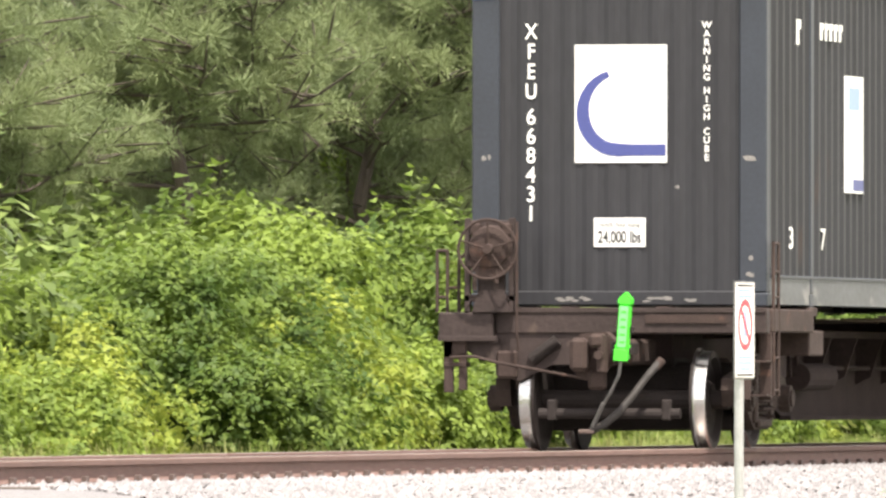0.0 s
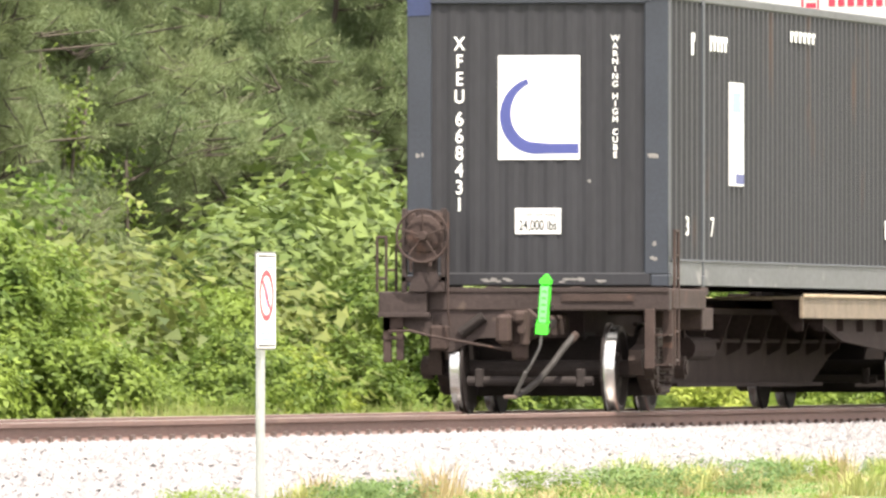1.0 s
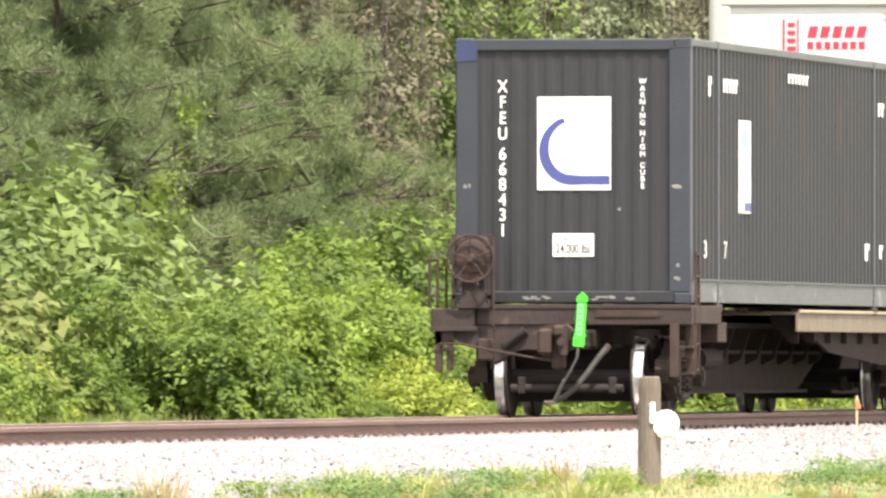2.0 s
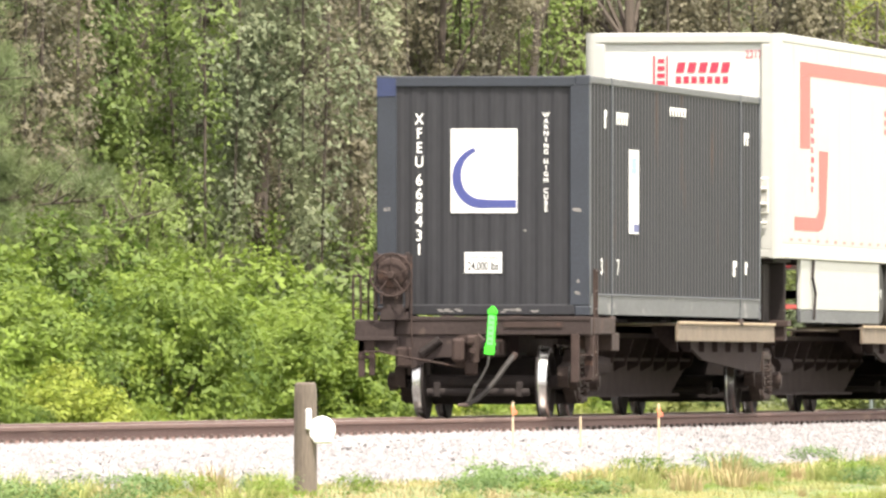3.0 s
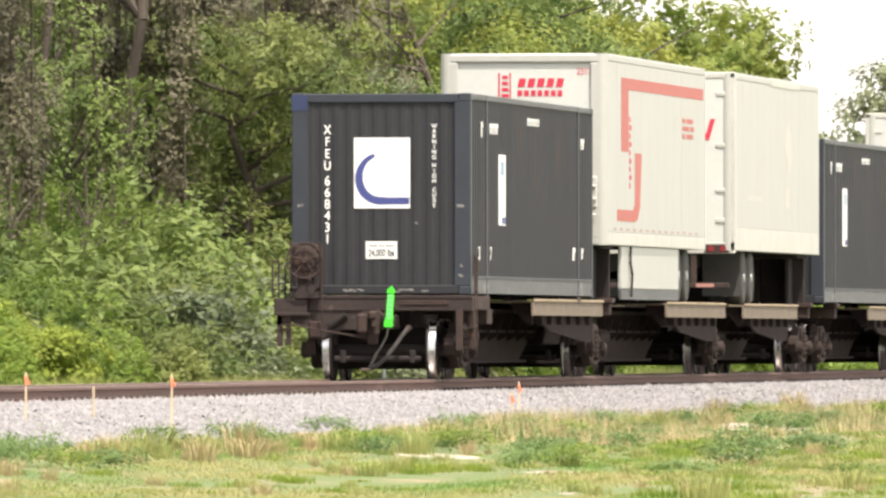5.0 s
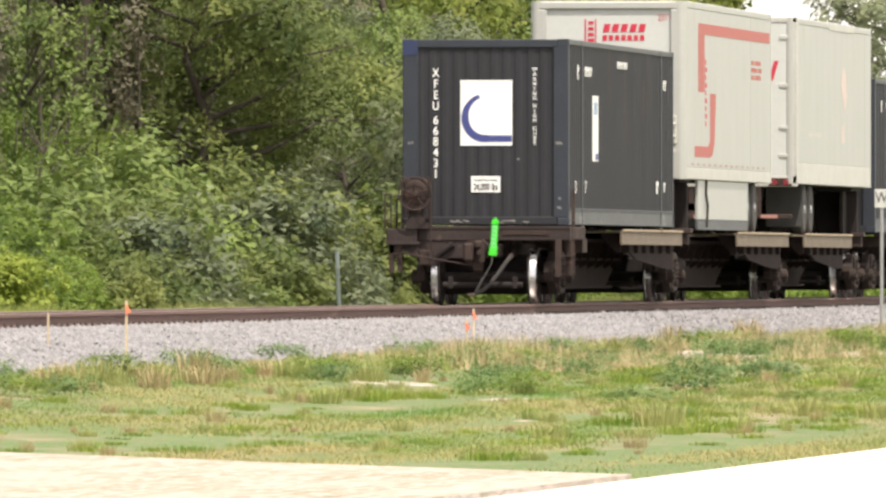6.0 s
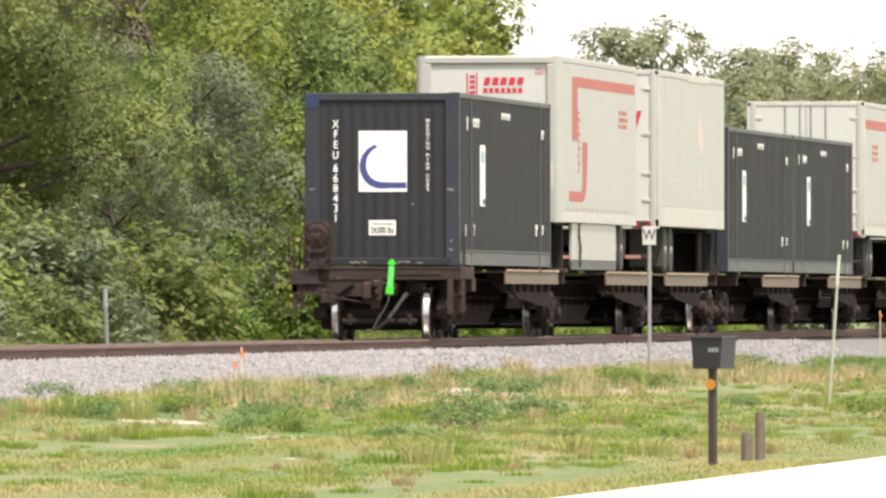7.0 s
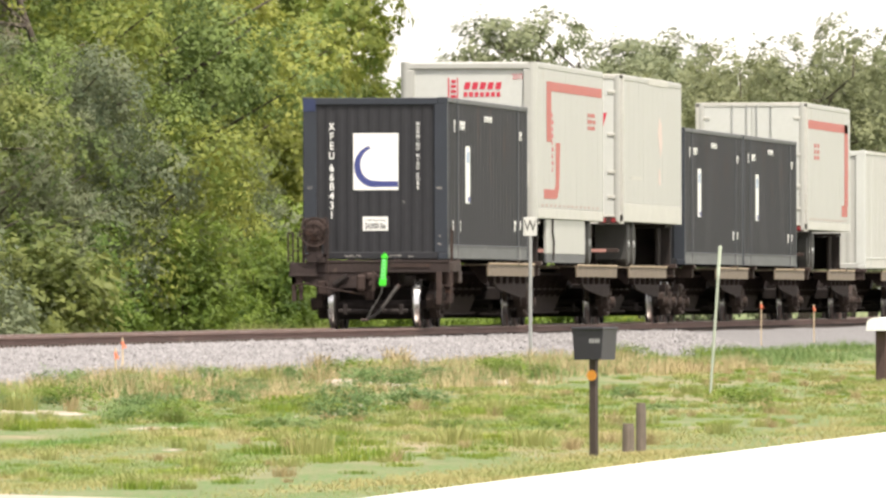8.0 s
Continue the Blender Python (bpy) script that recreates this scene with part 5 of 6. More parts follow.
def red_marks(t, z0):
    """Faded red line work along a trailer's side, y from the near end."""
    x = 1.3005
    bm = B()
    box(bm, x, x + 0.002, 2.0, 14.5, z0 + 2.44, z0 + 2.62)
    box(bm, x, x + 0.002, 2.0, 3.05, z0 + 1.47, z0 + 2.438)
    part("red_line", bm, RED, t, "faded red line")
    bm = B()
    prism(bm, [(4.0, z0 + 1.46), (5.0, z0 + 1.46), (4.75, z0 + 0.62), (4.4, z0 + 0.42), (3.9, z0 + 0.38), (1.4, z0 + 0.38), (1.4, z0 + 0.56), (3.7, z0 + 0.56), (4.0, z0 + 0.66)], x, x + 0.002)
    part("red_hook", bm, RED, t)
    bm = B()
    for i in range(9):
        z = z0 + 0.90 + 0.13 * i
        box(bm, x, x + 0.002, 3.15, 3.35 + 0.12 * (i % 2), z, z + 0.08)
    part("side_print", bm, CRIMSON, t)
    bm = B()
    for i in range(3):
        for j in range(3):
            y, z = 11.2 + 0.62 * j, z0 + 1.78 + 0.125 * i
            box(bm, x, x + 0.002, y, y + 0.45 + 0.15 * ((i + j) % 2), z, z + 0.075)
    part("red_block_mark", bm, RED, t)


def trailer_box(t, z0, z1, L, wall=None, strips=True, rail=0.198):
    """Smooth-sided box body with rails, roof and rub rail."""
    wall = wall or TRAILER
    for s in (-1, 1):
        n = 12
        for i in range(n):
            y0, y1 = 0.15 + i * (L - 0.3) / n, 0.15 + (i + 1) * (L - 0.3) / n
            part("side_panel", box(B(), min(s * 1.24, s * 1.298), max(s * 1.24, s * 1.298), y0 + 0.004, y1 - 0.004, z0 + rail + 0.002, z1 - 0.12, 0.003), wall, t)
        bm = B()
        box(bm, min(s * 1.2, s * 1.302), max(s * 1.2, s * 1.302), 0.12, L - 0.12, z0, z0 + rail, 0.012)
        part("bottom_rail", bm, ALUMINIUM if wall is TRAILER else wall, t)
        bm = B()
        box(bm, min(s * 1.2, s * 1.302), max(s * 1.2, s * 1.302), 0.12, L - 0.12, z1 - 0.118, z1, 0.015)
        part("top_rail", bm, wall, t)
        for i in range(14 if strips else 0):
            bm = B()
            y = 0.9 + i * (L - 1.6) / 14
            box(bm, min(s * 1.302, s * 1.304), max(s * 1.302, s * 1.304), y, y + 0.3, z0 + 0.235, z0 + 0.27)
            part("reflector_strip", bm, TAPE, t)
        for y in (0.0, L - 0.16):
            bm = B()
            rod(bm, (s * 1.18, y + 0.09, z0), (s * 1.18, y + 0.09, z1), 0.122, 18)
            part("corner_post", bm, wall, t)
    part("roof", box(B(), -1.2, 1.2, 0.1, L - 0.1, z1 - 0.05, z1 - 0.01), wall, t)
    part("floor", box(B(), -1.2, 1.2, 0.1, L - 0.1, z0, z0 + 0.12), GRIME, t)


def tandem(t, y, z_deck=1.16):
    """Two axles of twin tyres standing on the aprons."""
    R = 0.46
    for dy in (0.0, 1.25):
        bm = B()
        rod(bm, (-1.0, y + dy, z_deck + R), (1.0, y + dy, z_deck + R), 0.06, 10)
        ax = part("axle", bm, GRIME, t)
        for s in (-1, 1):
            for x in (0.72, 1.06):
                bm = B()
                lathe(bm, [(s * (x - 0.12), 0.27), (s * (x - 0.13), R - 0.05), (s * (x - 0.09), R), (s * (x + 0.09), R), (s * (x + 0.13), R - 0.05), (s * (x + 0.12), 0.27)], 28, "x", (0, y + dy, z_deck + R))
                w = part("tyre", bm, TYRE, ax)
        for s in (-1, 1):
            bm = B()
            lathe(bm, [(s * 1.10, 0.26), (s * 1.175, 0.26), (s * 1.15, 0.2), (s * 1.11, 0.18), (s * 1.11, 0.08), (s * 1.20, 0.07), (s * 1.20, 0.01)], 20, "x", (0, y + dy, z_deck + R))
            part("rim", bm, STEEL, ax)
    bm = B()
    for s in (-0.45, 0.45):
        box(bm, s - 0.05, s + 0.05, y - 0.9, y + 2.2, z_deck + 0.62, 2.06, 0.01)
    part("slider", bm, GRIME, t)


def hitch(t, y):
    """The stand that carries a trailer's nose."""
    bm = B()
    box(bm, -0.45, 0.45, y - 0.35, y + 0.35, 1.93, 2.06, 0.02)
    for s in (-0.38, 0.38):
        prism(bm, [(y - 0.45, 1.03), (y - 0.25, 1.93), (y + 0.25, 1.93), (y + 0.05, 1.03)], s - 0.05, s + 0.05)
    part("kingpin_plate", box(B(), -1.15, 1.15, y - 0.9, y + 0.9, 1.99, 2.055, 0.01), GRIME, t)
    bm2 = B()
    for s in (-0.95, 0.95):
        box(bm2, s - 0.04, s + 0.04, y - 0.75, y + 0.55, 1.18, 1.985, 0.02)
    box(bm2, -1.19, 1.19, y - 0.05, y + 0.05, 1.2, 1.985, 0.02)
    part("landing_frame", bm2, GRIME, t)
    return part("nose_stand", bm, GRIME, t)


def build_trailers():
    # nose towards the rear of the train
    label = "white box trailer riding on a spine car, red line marks"
    t = moving(thing("semi_trailer", "white box trailer with red side lines and crimson nose marks", "trailer", "trailers of the train"), 18.2)
    z0, z1, L = 2.04, 5.0, 14.9
    trailer_box(t, z0, z1, L)
    # nose takes the brighter white, its sunlight painted in
    part("nose_wall", box(B(), -1.06, 1.06, 0.02, 0.10, z0 + 0.1, z1 - 0.1), TRAILERLIT, t)
    frame_bm = B()
    box(frame_bm, -1.22, 1.22, -0.03, 0.05, z1 - 0.15, z1 + 0.0, 0.03)
    box(frame_bm, -1.22, 1.22, -0.03, 0.05, z0, z0 + 0.12, 0.02)
    for s in (-1, 1):
        box(frame_bm, min(s * 1.03, s * 1.2), max(s * 1.03, s * 1.2), -0.03, 0.05, z0 + 0.1, z1 - 0.14, 0.02)
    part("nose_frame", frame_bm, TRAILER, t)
    for i in range(5):
        x = -0.10 + 0.148 * i
        bm = B()
        prism(bm, [(x, 4.48), (x + 0.105, 4.48), (x + 0.135, 4.615), (x + 0.03, 4.615)], 0.012, 0.018, axis="y")
        part("company_mark", bm, CRIMSON, t, "crimson slanted block mark")
    for i in range(7):
        x = -0.10 + 0.104 * i
        part("company_mark", box(B(), x, x + 0.072, 0.012, 0.018, 4.34, 4.43), CRIMSON, t, "crimson block mark")
    bm = B()
    for i in range(4):
        z = 4.32 + 0.095 * i
        box(bm, -0.35 + 0.004 * i, -0.24 - 0.004 * i, 0.012, 0.018, z, z + 0.055)
    box(bm, -0.40, -0.375, 0.012, 0.018, 4.30, 4.70)
    box(bm, -0.225, -0.205, 0.012, 0.018, 4.30, 4.70)
    part("tower_mark", bm, CRIMSON, t)
    lettering("fleet_number", "231739", 0.145, CRIMSON, t, Matrix.Translation((0.99, 0.014, 4.715)) @ END, 0.78)
    bm = B()
    box(bm, 0.92, 1.14, -0.06, 0.02, 2.62, 3.1, 0.015)
    for z in (2.5, 2.75, 2.95):
        rod(bm, (0.98, -0.08, z), (1.12, -0.08, z), 0.02)
    part("service_box", bm, ALUMINIUM, t, "pale air and power connection box")
    red_marks(t, z0)
    hitch(t, 1.3)
    bm = B()
    for s in (-1, 1):
        box(bm, min(s * 1.20, s * 1.26), max(s * 1.20, s * 1.26), 2.4, 11.0, 1.37, 2.035, 0.012)
    skirt = part("side_skirt", bm, TRAILER, t, "white side skirt")
    # lower part of the skirt in grey: its shade painted as a separate strip
    bm = B()
    for s in (-1, 1):
        box(bm, min(s * 1.205, s * 1.255), max(s * 1.205, s * 1.255), 2.4, 11.0, 1.20, 1.366, 0.008)
    part("skirt_edge_shade", bm, GREYRAIL, skirt, "grey lower skirt edge, shade painted as colour")
    bm = B()
    pipe(bm, [(1.28, 3.6, 2.03), (1.29, 3.4, 1.8), (1.29, 3.7, 1.6), (1.29, 3.55, 1.25)], 0.02)
    part("dangling_strap", bm, GRIME, skirt)
    for s in (-0.75, 0.75):
        part("landing_leg", box(B(), s - 0.08, s + 0.08, 1.5, 1.7, 1.35, 2.03, 0.01), GRIME, t)
    tandem(t, 11.7)
    # doors towards the rear of the train
    t = moving(thing("semi_trailer", "cream-white box trailer riding on a spine car, doors closed", "trailer", "trailers of the train"), 37.9)
    L = 14.8
    trailer_box(t, 2.06, 5.02, L, strips=False, rail=0.38)
    doors(t, 2.06, 5.02)
    bm = B()
    for i in range(2):
        prism(bm, [(0.62 + 0.17 * i, 3.9), (0.70 + 0.17 * i, 3.9), (0.80 + 0.17 * i, 4.25), (0.72 + 0.17 * i, 4.25)], -0.012, -0.008, axis="y")
    prism(bm, [(0.70, 4.25), (0.62, 4.25), (0.79, 3.9), (0.87, 3.9)], -0.016, -0.012, axis="y")
    part("door_mark", bm, CRIMSON, t)
    bm = B()
    prism(bm, [(8.6, 3.9), (9.0, 4.25), (9.6, 4.1), (9.8, 3.7), (9.3, 3.4), (9.0, 3.6)], 1.3, 1.303)
    prism(bm, [(8.8, 2.85), (9.3, 2.85), (9.2, 3.2), (8.8, 3.15)], 1.3, 1.303)
    part("faded_mark", bm, paint("ghost_mark", (0.62, 0.50, 0.46), 0.5, vary=0.15, bump=0), t)
    bm = B()
    box(bm, 1.3, 1.303, 1.9, 4.6, 2.92, 2.99)
    part("faded_lettering", bm, paint("ghost_letter", (0.5, 0.49, 0.45), 0.5, vary=0.2, bump=0), t)
    part("roof_patch", box(B(), 1.25, 1.31, 6.2, 11.2, 4.88, 5.03, 0.01), ALUMINIUM, t)
    tandem(t, 2.6)
    hitch(t, 13.2)
    # the next one up the train
    t = moving(thing("semi_trailer", label, "trailer", "trailers of the train"), 89.7)
    trailer_box(t, 2.1, 5.05, 14.4)
    doors(t, 2.1, 5.05)
    bm = B()
    box(bm, 1.3005, 1.3025, 0.2, 13.6, 4.46, 4.66)
    box(bm, 1.3005, 1.3025, 12.4, 13.6, 2.7, 4.66)
    box(bm, 1.3005, 1.3025, 11.4, 13.4, 2.45, 2.72)
    part("red_line", bm, RED, t, "faded red line")
    bm = B()
    for i in range(3):
        for j in range(2):
            box(bm, 1.3005, 1.3025, 2.2 + 1.0 * j, 2.9 + 1.0 * j, 3.75 + 0.14 * i, 3.84 + 0.14 * i)
    part("red_block_mark", bm, RED, t)
    tandem(t, 2.0)
    hitch(t, 12.4)


def doors(t, z0, z1):
    """A pair of rear doors with hinges, lock rods, lamps and a guard."""
    for s in (-1, 1):
        # doors share the end-face white with sunlight in its colour
        d = part("rear_door", box(B(), min(s * 0.006, s * 1.16), max(s * 0.006, s * 1.16), -0.005, 0.05, z0 + 0.14, z1 - 0.09, 0.006), TRAILERLIT, t)
        for z in (z0 + 0.5, z0 + 1.0, z0 + 1.75, z1 - 0.35):
            part("hinge", box(B(), min(s * 0.98, s * 1.2), max(s * 0.98, s * 1.2), -0.025, -0.004, z - 0.035, z + 0.035, 0.006), ALUMINIUM, d)
        for x in (0.12, 0.45):
            part("lock_rod", rod(B(), (s * x, -0.03, z0 + 0.1), (s * x, -0.03, z1 - 0.05), 0.018), STEEL, d)
    bm = B()
    box(bm, -1.3, 1.3, -0.02, 0.12, z1 - 0.09, z1 + 0.01, 0.01)
    box(bm, -1.3, 1.3, -0.02, 0.12, z0 - 0.05, z0 + 0.14, 0.01)
    for s in (-1, 1):
        box(bm, min(s * 1.16, s * 1.31), max(s * 1.16, s * 1.31), -0.02, 0.12, z0, z1, 0.01)
    part("door_frame", bm, ALUMINIUM, t)
    for x in (-1.0, 1.0):
        part("lamp_box", box(B(), x - 0.21, x + 0.21, -0.024, -0.018, z0 - 0.04, z0 + 0.10, 0.002), RUST, t, "rust-red lamp recess")
    for x in (-1.1, -0.9, 0.9, 1.1):
        bm = B()
        rod(bm, (x, -0.034, z0 + 0.03), (x, -0.024, z0 + 0.03), 0.05, 14)
        part("tail_lamp", bm, REDLAMP, t, "round red tail lamp")
    bm = B()
    box(bm, -1.2, 1.2, -0.02, 0.08, z0 - 0.62, z0 - 0.54, 0.01)
    for x in (-0.6, 0.6):
        box(bm, x - 0.05, x + 0.05, 0.0, 0.08, z0 - 0.55, z0 - 0.04, 0.01)
    g = part("underride_guard", bm, RUST, t, "rusty underride guard")
    for i in range(4):
        part("reflector_strip", box(B(), -1.15 + 0.6 * i, -0.85 + 0.6 * i, -0.024, -0.02, z0 - 0.61, z0 - 0.55), TAPE if i % 2 else RED, g)
    for s in (-1, 1):
        bm = B()
        box(bm, min(s * 0.58, s * 1.22), max(s * 0.58, s * 1.22), 1.70, 1.715, 1.30, z0 - 0.02, 0.003)
        part("mud_flap", bm, TYRE, t, "black rubber mud flap")


def build_tail_light():
    """The upright marker that hangs on the last coupler."""
    e_ = moving(thing("end_of_train_marker", "bright green upright marker device clamped to the last coupler", "signal", "", ""), 0.0)
    Y = -0.96
    tilt = Matrix.Translation((0.225, Y, 0.75)) @ pose(0, 0, 0, 0, 4, 0)
    bm = B()
    box(bm, -0.050, 0.050, -0.06, 0.06, 0.0, 0.49, 0.018, tilt)
    prism_out = [(-0.054, 0.49), (0.054, 0.49), (0.054, 0.53), (0.0, 0.59), (-0.054, 0.53)]
    lo = B()
    prism(lo, prism_out, -0.065, 0.065, axis="y")
    me = bpy.data.meshes.new("cap")
    lo.to_mesh(me)
    lo.free()
    me.transform(tilt)
    bm.from_mesh(me)
    bpy.data.meshes.remove(me)
    for s in (-1, 1):
        box(bm, min(s * 0.050, s * 0.060), max(s * 0.050, s * 0.060), -0.05, 0.05, 0.02, 0.14, 0.004, tilt)
    box(bm, -0.062, 0.062, -0.07, -0.058, 0.0, 0.10, 0.004, tilt)
    part("housing", bm, GREEN, e_, "bright green plastic housing")
    part("reflective_face", box(B(), -0.036, 0.036, -0.064, -0.06, 0.12, 0.47, 0.0, tilt), GREENPALE, e_, "pale green reflective face")
    for i in range(5):
        z = 0.15 + 0.065 * i
        part("face_print", box(B(), -0.022, 0.024, -0.066, -0.064, z, z + 0.02, 0, tilt), GREEN, e_)
    bm = B()
    box(bm, 0.06, 0.085, -0.03, 0.05, 0.06, 0.12, 0.006, tilt)
    box(bm, 0.06, 0.08, -0.03, 0.05, 0.24, 0.30, 0.006, tilt)
    box(bm, -0.12, 0.05, 0.06, 0.42, 0.06, 0.16, 0.01, tilt)
    part("clamp", bm, GRIME, e_)
    bm = B()
    pipe(bm, [(0.215, Y, 0.75), (0.20, Y, 0.63), (0.12, Y + 0.04, 0.48), (0.02, Y + 0.1, 0.34), (-0.06, Y + 0.16, 0.20)], 0.014)
    rod(bm, (0.05, Y + 0.07, 0.39), (-0.06, Y + 0.16, 0.19), 0.02)
    part("lead", bm, paint("braided_steel", (0.16, 0.155, 0.15), 0.45, metal=0.6, vary=0.4, scale=30, fine=90), e_, "braided steel air lead")


build_train()
build_containers()
build_trailers()
build_tail_light()


# ---- posts and signs along the line ----
def ground_at(x, y):
    return ground_height(x) + rolling(x, y)


def build_roadside():
    # prohibition sign
    s = thing("prohibition_sign", "white sign with a red barred circle on a steel post", "sign", at=(8.0, 103.7, ground_at(8, 103.7)), turn=85)
    g = -ground_at(8.0, 103.7)
    bm = B()
    box(bm, -0.035, 0.035, 0.004, 0.04, -0.3, 1.19 + g, 0.006)
    box(bm, -0.012, 0.012, 0.0, 0.055, -0.3, 1.2 + g, 0.002)
    part("post", bm, STEEL, s, "galvanised steel post")
    bm = B()
    box(bm, -0.225, 0.225, -0.012, 0.0, 0.585 + g, 1.215 + g, 0.004)
    plate = part("sign_plate", bm, paint("sign_rim", (0.12, 0.12, 0.12), 0.5, vary=0.1, bump=0), s)
    part("sign_face", box(B(), -0.213, 0.213, -0.0135, -0.012, 0.597 + g, 1.203 + g), WHITE, plate, "white sign face")
    bm = B()
    seg = 32
    outer = [(0.165 * math.cos(2 * math.pi * i / seg), 0.935 + g + 0.165 * math.sin(2 * math.pi * i / seg)) for i in range(seg)]
    inner = [(0.128 * math.cos(2 * math.pi * i / seg), 0.935 + g + 0.128 * math.sin(2 * math.pi * i / seg)) for i in range(seg)]
    for i in range(seg):
        j = (i + 1) % seg
        prism(bm, [outer[i], outer[j], inner[j], inner[i]], -0.0165, -0.0135, axis="y")
    prism(bm, [(-0.105, 1.025 + g), (-0.085, 1.045 + g), (0.105, 0.845 + g), (0.085, 0.825 + g)], -0.0175, -0.0145, axis="y")
    part("red_circle", bm, paint("sign_red", (0.62, 0.03, 0.05), 0.5, vary=0.1, bump=0), plate, "red barred circle")
    for x0, x1, b0, b1 in ((-0.04, 0.05, 0.86, 1.02), (-0.16, 0.16, 1.145, 1.165), (-0.16, 0.16, 1.105, 1.128), (-0.16, 0.16, 0.715, 0.735), (-0.16, 0.16, 0.68, 0.70), (-0.12, 0.12, 0.64, 0.662)):
        part("sign_print", box(B(), x0, x1, -0.0145, -0.0135, b0 + g, b1 + g), PALEBLUE, plate)
    for b0 in (1.18, 0.605):
        part("sign_bar", box(B(), -0.19, 0.19, -0.0145, -0.0135, b0 + g, b0 + 0.015 + g), BLACKINK, plate)
    # timber post with a pale bucket-shaped reflector
    p = thing("timber_post", "short weathered timber post with a white plate nailed on", "post", at=(4.62, 152.7, ground_at(4.62, 152.7)))
    g = -ground_at(4.62, 152.7)
    bm = B()
    lathe(bm, [(-0.3, 0.112), (0.0, 0.112), (0.35 + g, 0.108), (0.43 + g, 0.10), (0.445 + g, 0.085)], 18, "z")
    part("post_shaft", bm, TIMBER, p)
    bm = B()
    lathe(bm, [(0.10, 0.02), (0.105, 0.125), (0.12, 0.13), (0.14, 0.12), (0.15, 0.02)], 20, "y", (0.17, -0.2, 0.0 + g))
    box(bm, 0.09, 0.27, -0.12, -0.05, -0.13 + g, 0.03 + g, 0.02)
    box(bm, 0.02, 0.07, -0.13, -0.06, 0.0 + g, 0.20 + g, 0.012)
    part("white_plate", bm, WHITE, p, "bright white plate")
    # survey laths with ribbons
    lath_label = "thin survey lath with an orange ribbon"
    for x, y, top, ribbon in ((2.48, 181.2, 0.20, True), (4.08, 181.5, 0.18, True), (2.8, 227.0, -0.02, True), (4.3, 213.0, -0.12, True), (5.0, 211.9, -0.42, True), (3.0, 343.8, 0.43, True), (3.0, 359.4, 0.36, True),
                              (2.5, 186.5, 0.02, False)):
        s = thing("survey_lath", lath_label, "stake", "survey laths", at=(x, y, ground_at(x, y)), turn=random.uniform(-20, 20))
        g = -ground_at(x, y)
        bm = B()
        prism(bm, [(-0.012, -0.2), (0.012, -0.2), (0.012, top + g), (0.0, top + 0.02 + g), (-0.012, top + g)], -0.006, 0.006, axis="y")
        part("lath", bm, LATH, s)
        if ribbon:
            bm = B()
            box(bm, -0.02, 0.02, -0.012, 0.012, top - 0.075 + g, top - 0.04 + g, 0.004)
            prism(bm, [(0.01, top - 0.06 + g), (0.05, top - 0.10 + g), (0.04, top - 0.14 + g), (0.0, top - 0.08 + g)], -0.014, -0.006, axis="y")
            prism(bm, [(0.0, top - 0.06 + g), (0.02, top - 0.12 + g), (-0.005, top - 0.15 + g), (-0.012, top - 0.08 + g)], -0.018, -0.012, axis="y")
            part("ribbon", bm, FLAG, s, "orange ribbon")
    # whistle post
    w = thing("whistle_post", "white whistle board with a black letter on a steel post", "sign", at=(3.6, 282.2, ground_at(3.6, 282.2)))
    g = -ground_at(3.6, 282.2)
    bm = B()
    box(bm, -0.03, 0.03, 0.0, 0.04, -0.3, 1.9 + g, 0.005)
    box(bm, -0.01, 0.01, -0.02, 0.0, -0.3, 1.6 + g, 0.002)
    part("post", bm, STEEL, w)
    board = part("board", box(B(), -0.118, 0.118, -0.014, 0.0, 1.60 + g, 1.92 + g, 0.006), paint("old_white", (0.55, 0.55, 0.52), 0.6, vary=0.15, scale=6, fine=40), w)
    lettering("letter", "W", 0.27, BLACKINK, board, Matrix.Translation((0, -0.016, 1.765 + g)) @ END, 0.78)
    # mailbox on its post
    m = thing("mailbox", "black mailbox on a slim dark post with an orange reflector", "mailbox", "roadside mailboxes", at=(16.14, 147.2, ground_at(16.14, 147.2)), turn=-22)
    bm = B()
    box(bm, -0.032, 0.032, -0.032, 0.032, -0.25, 0.90, 0.005)
    part("post", bm, paint("dark_post", (0.045, 0.030, 0.025), 0.7, vary=0.3), m)
    bm = B()
    prism(bm, [(-0.145, 0.88), (0.125, 0.88), (0.145, 1.15), (-0.165, 1.15)], -0.10, 0.18, axis="y")
    bx = part("box", bm, MAILBLACK, m, "black box with a flat lid")
    bm = B()
    box(bm, -0.175, 0.155, -0.12, 0.20, 1.15, 1.175, 0.008)
    part("box_lid", bm, MAILBLACK, bx)
    bm = B()
    for i in range(4):
        box(bm, 0.01 + 0.027 * i, 0.028 + 0.027 * i, -0.104, -0.1, 1.03, 1.07)
    part("number_bars", bm, LETTERGREY, bx)
    bm = B()
    rod(bm, (0, -0.034, 0.74), (0, -0.044, 0.74), 0.048, 16)
    part("reflector", bm, ORANGE, m, "round orange reflector")
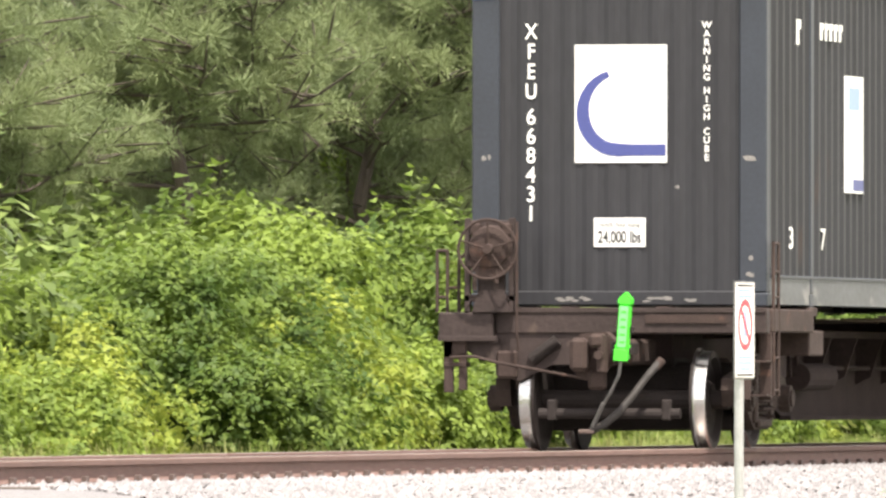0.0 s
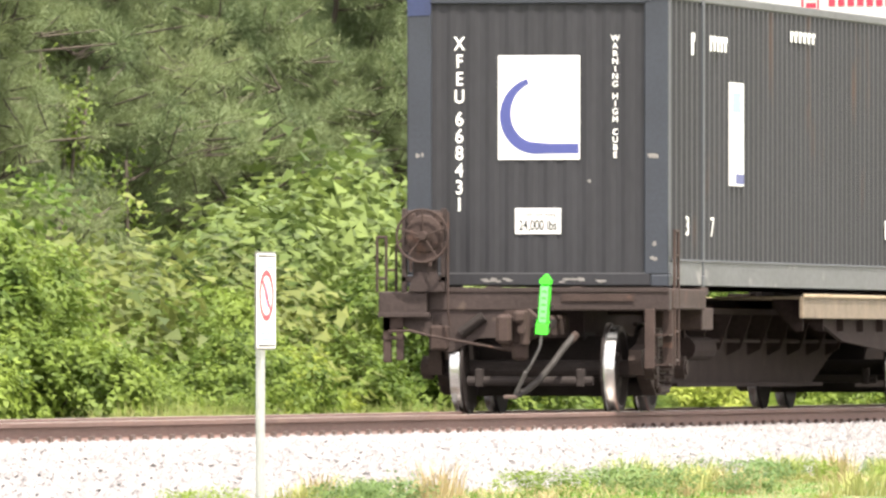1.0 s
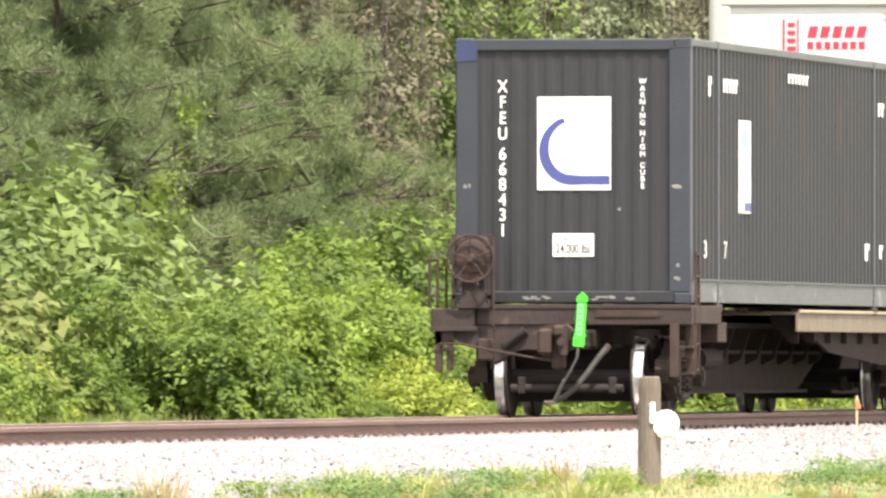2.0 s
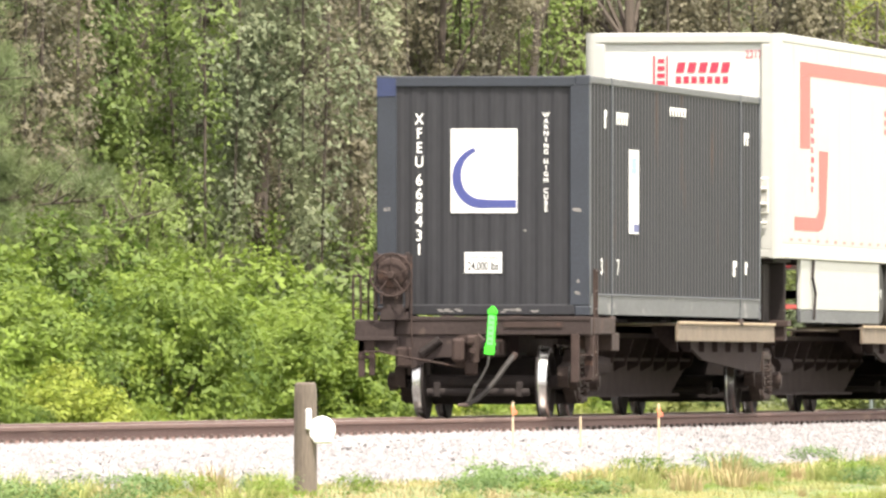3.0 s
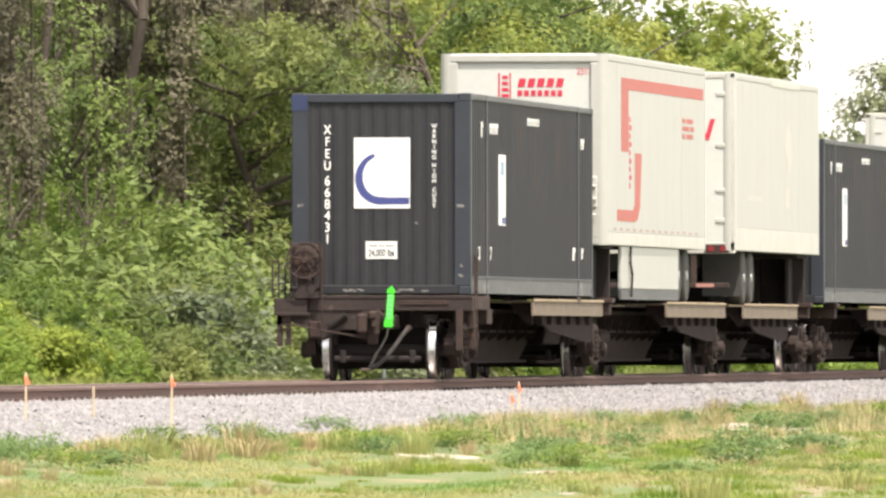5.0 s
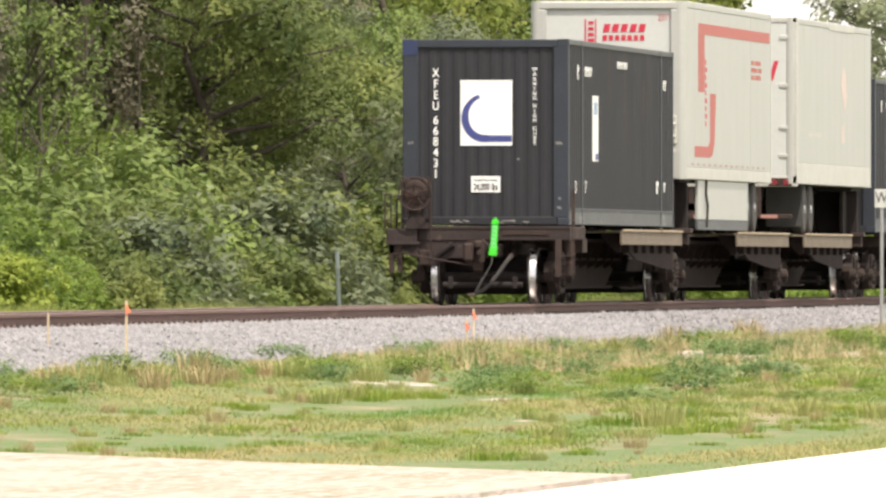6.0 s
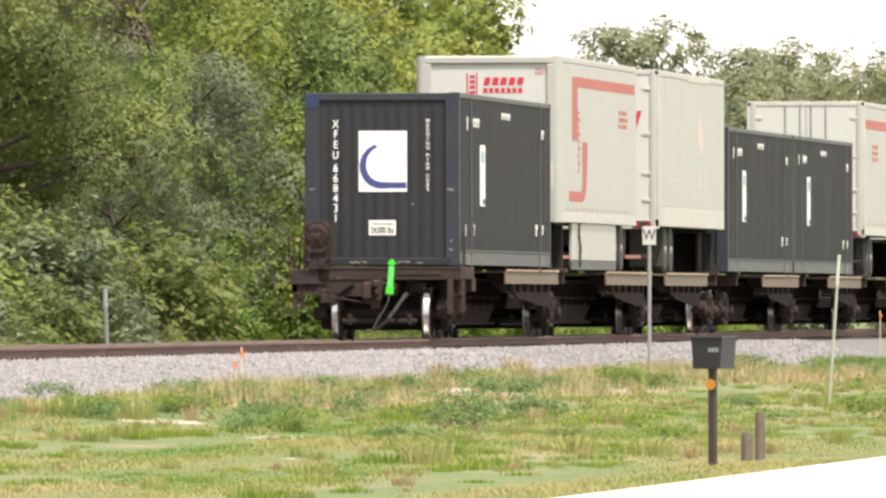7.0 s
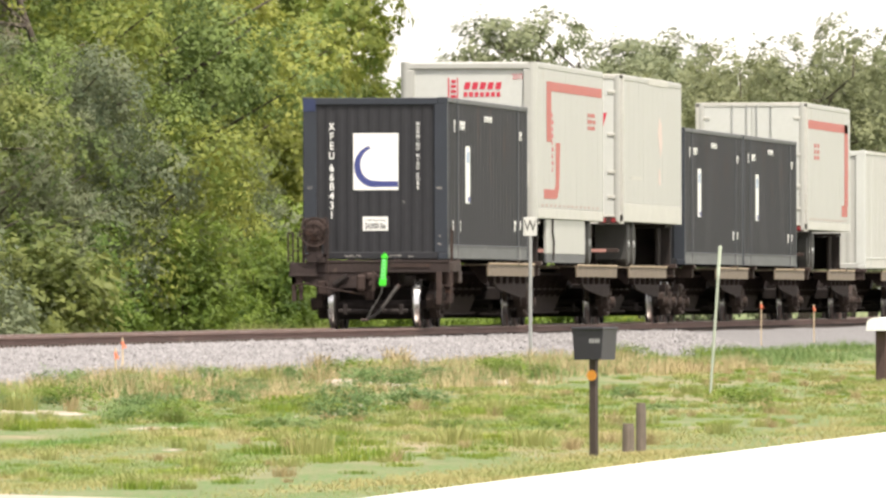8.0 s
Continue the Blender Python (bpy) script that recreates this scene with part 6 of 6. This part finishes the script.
    # second mailbox further on
    m = thing("mailbox", "white-topped mailbox on a stout dark timber post", "mailbox", "roadside mailboxes", at=(11.0, 262.6, ground_at(11.0, 262.6)), turn=-15)
    bm = B()
    box(bm, -0.09, 0.09, -0.09, 0.09, -0.25, 0.86, 0.01)
    part("post", bm, paint("stout_post", (0.075, 0.045, 0.04), 0.8, vary=0.3), m)
    bm = B()
    out = [(-0.17, 0.86), (0.17, 0.86), (0.17, 0.98)] + [(0.17 * math.cos(radians(a_)), 0.98 + 0.09 * math.sin(radians(a_))) for a_ in range(20, 180, 20)] + [(-0.17, 0.98)]
    prism(bm, out, -0.30, 0.30, axis="y")
    part("box", bm, WHITE, m, "white mailbox")
    # stubs of old posts
    for x, y, h, r in ((16.05, 153.5, 0.46, 0.05), (15.98, 152.9, 0.27, 0.06)):
        bm = B()
        lathe(bm, [(-0.2, r), (h * 0.8, r * 0.95), (h, r * 0.8)], 12, "z")
        solid("post_stub", bm, TIMBER, "broken weathered stub of a timber post in grass", "post", group="post stubs", at=(x, y, ground_at(x, y)))
    # tall marker rods
    for x, y, h, lean, r, tint in ((10.5, 233.2, 2.12, 0.16, 0.02, (0.50, 0.56, 0.46)), (-3.0, 259.3, 1.4, -0.06, 0.032, (0.24, 0.29, 0.27))):
        z = ground_at(x, y)
        mr = thing("marker_rod", "tall utility marker rod with a paler sleeve", "marker", "marker rods", at=(x, y, z))
        part("shaft", rod(B(), (0, 0, -0.2), (lean, 0, h), r, 8), paint("rod_shaft", tuple(0.75 * v for v in tint), 0.6, vary=0.15), mr)
        part("sleeve", rod(B(), (lean * 0.8, 0, h * 0.8), (lean, 0, h + 0.002), r * 1.2, 8), paint("pale_sleeve", tint, 0.5, vary=0.1), mr)


build_roadside()


def motions():
    for ob, along in MOVERS:
        walk(ob, [(t / 2, pose(0, START + along + SPEED * t / 2, 0)) for t in range(17)])
    for ob, y in WHEELS:
        walk(ob, [(i / 30, pose(0, y, 0.42, -math.degrees(SPEED * i / 30 / 0.42), 0, 0)) for i in range(241)])


motions()
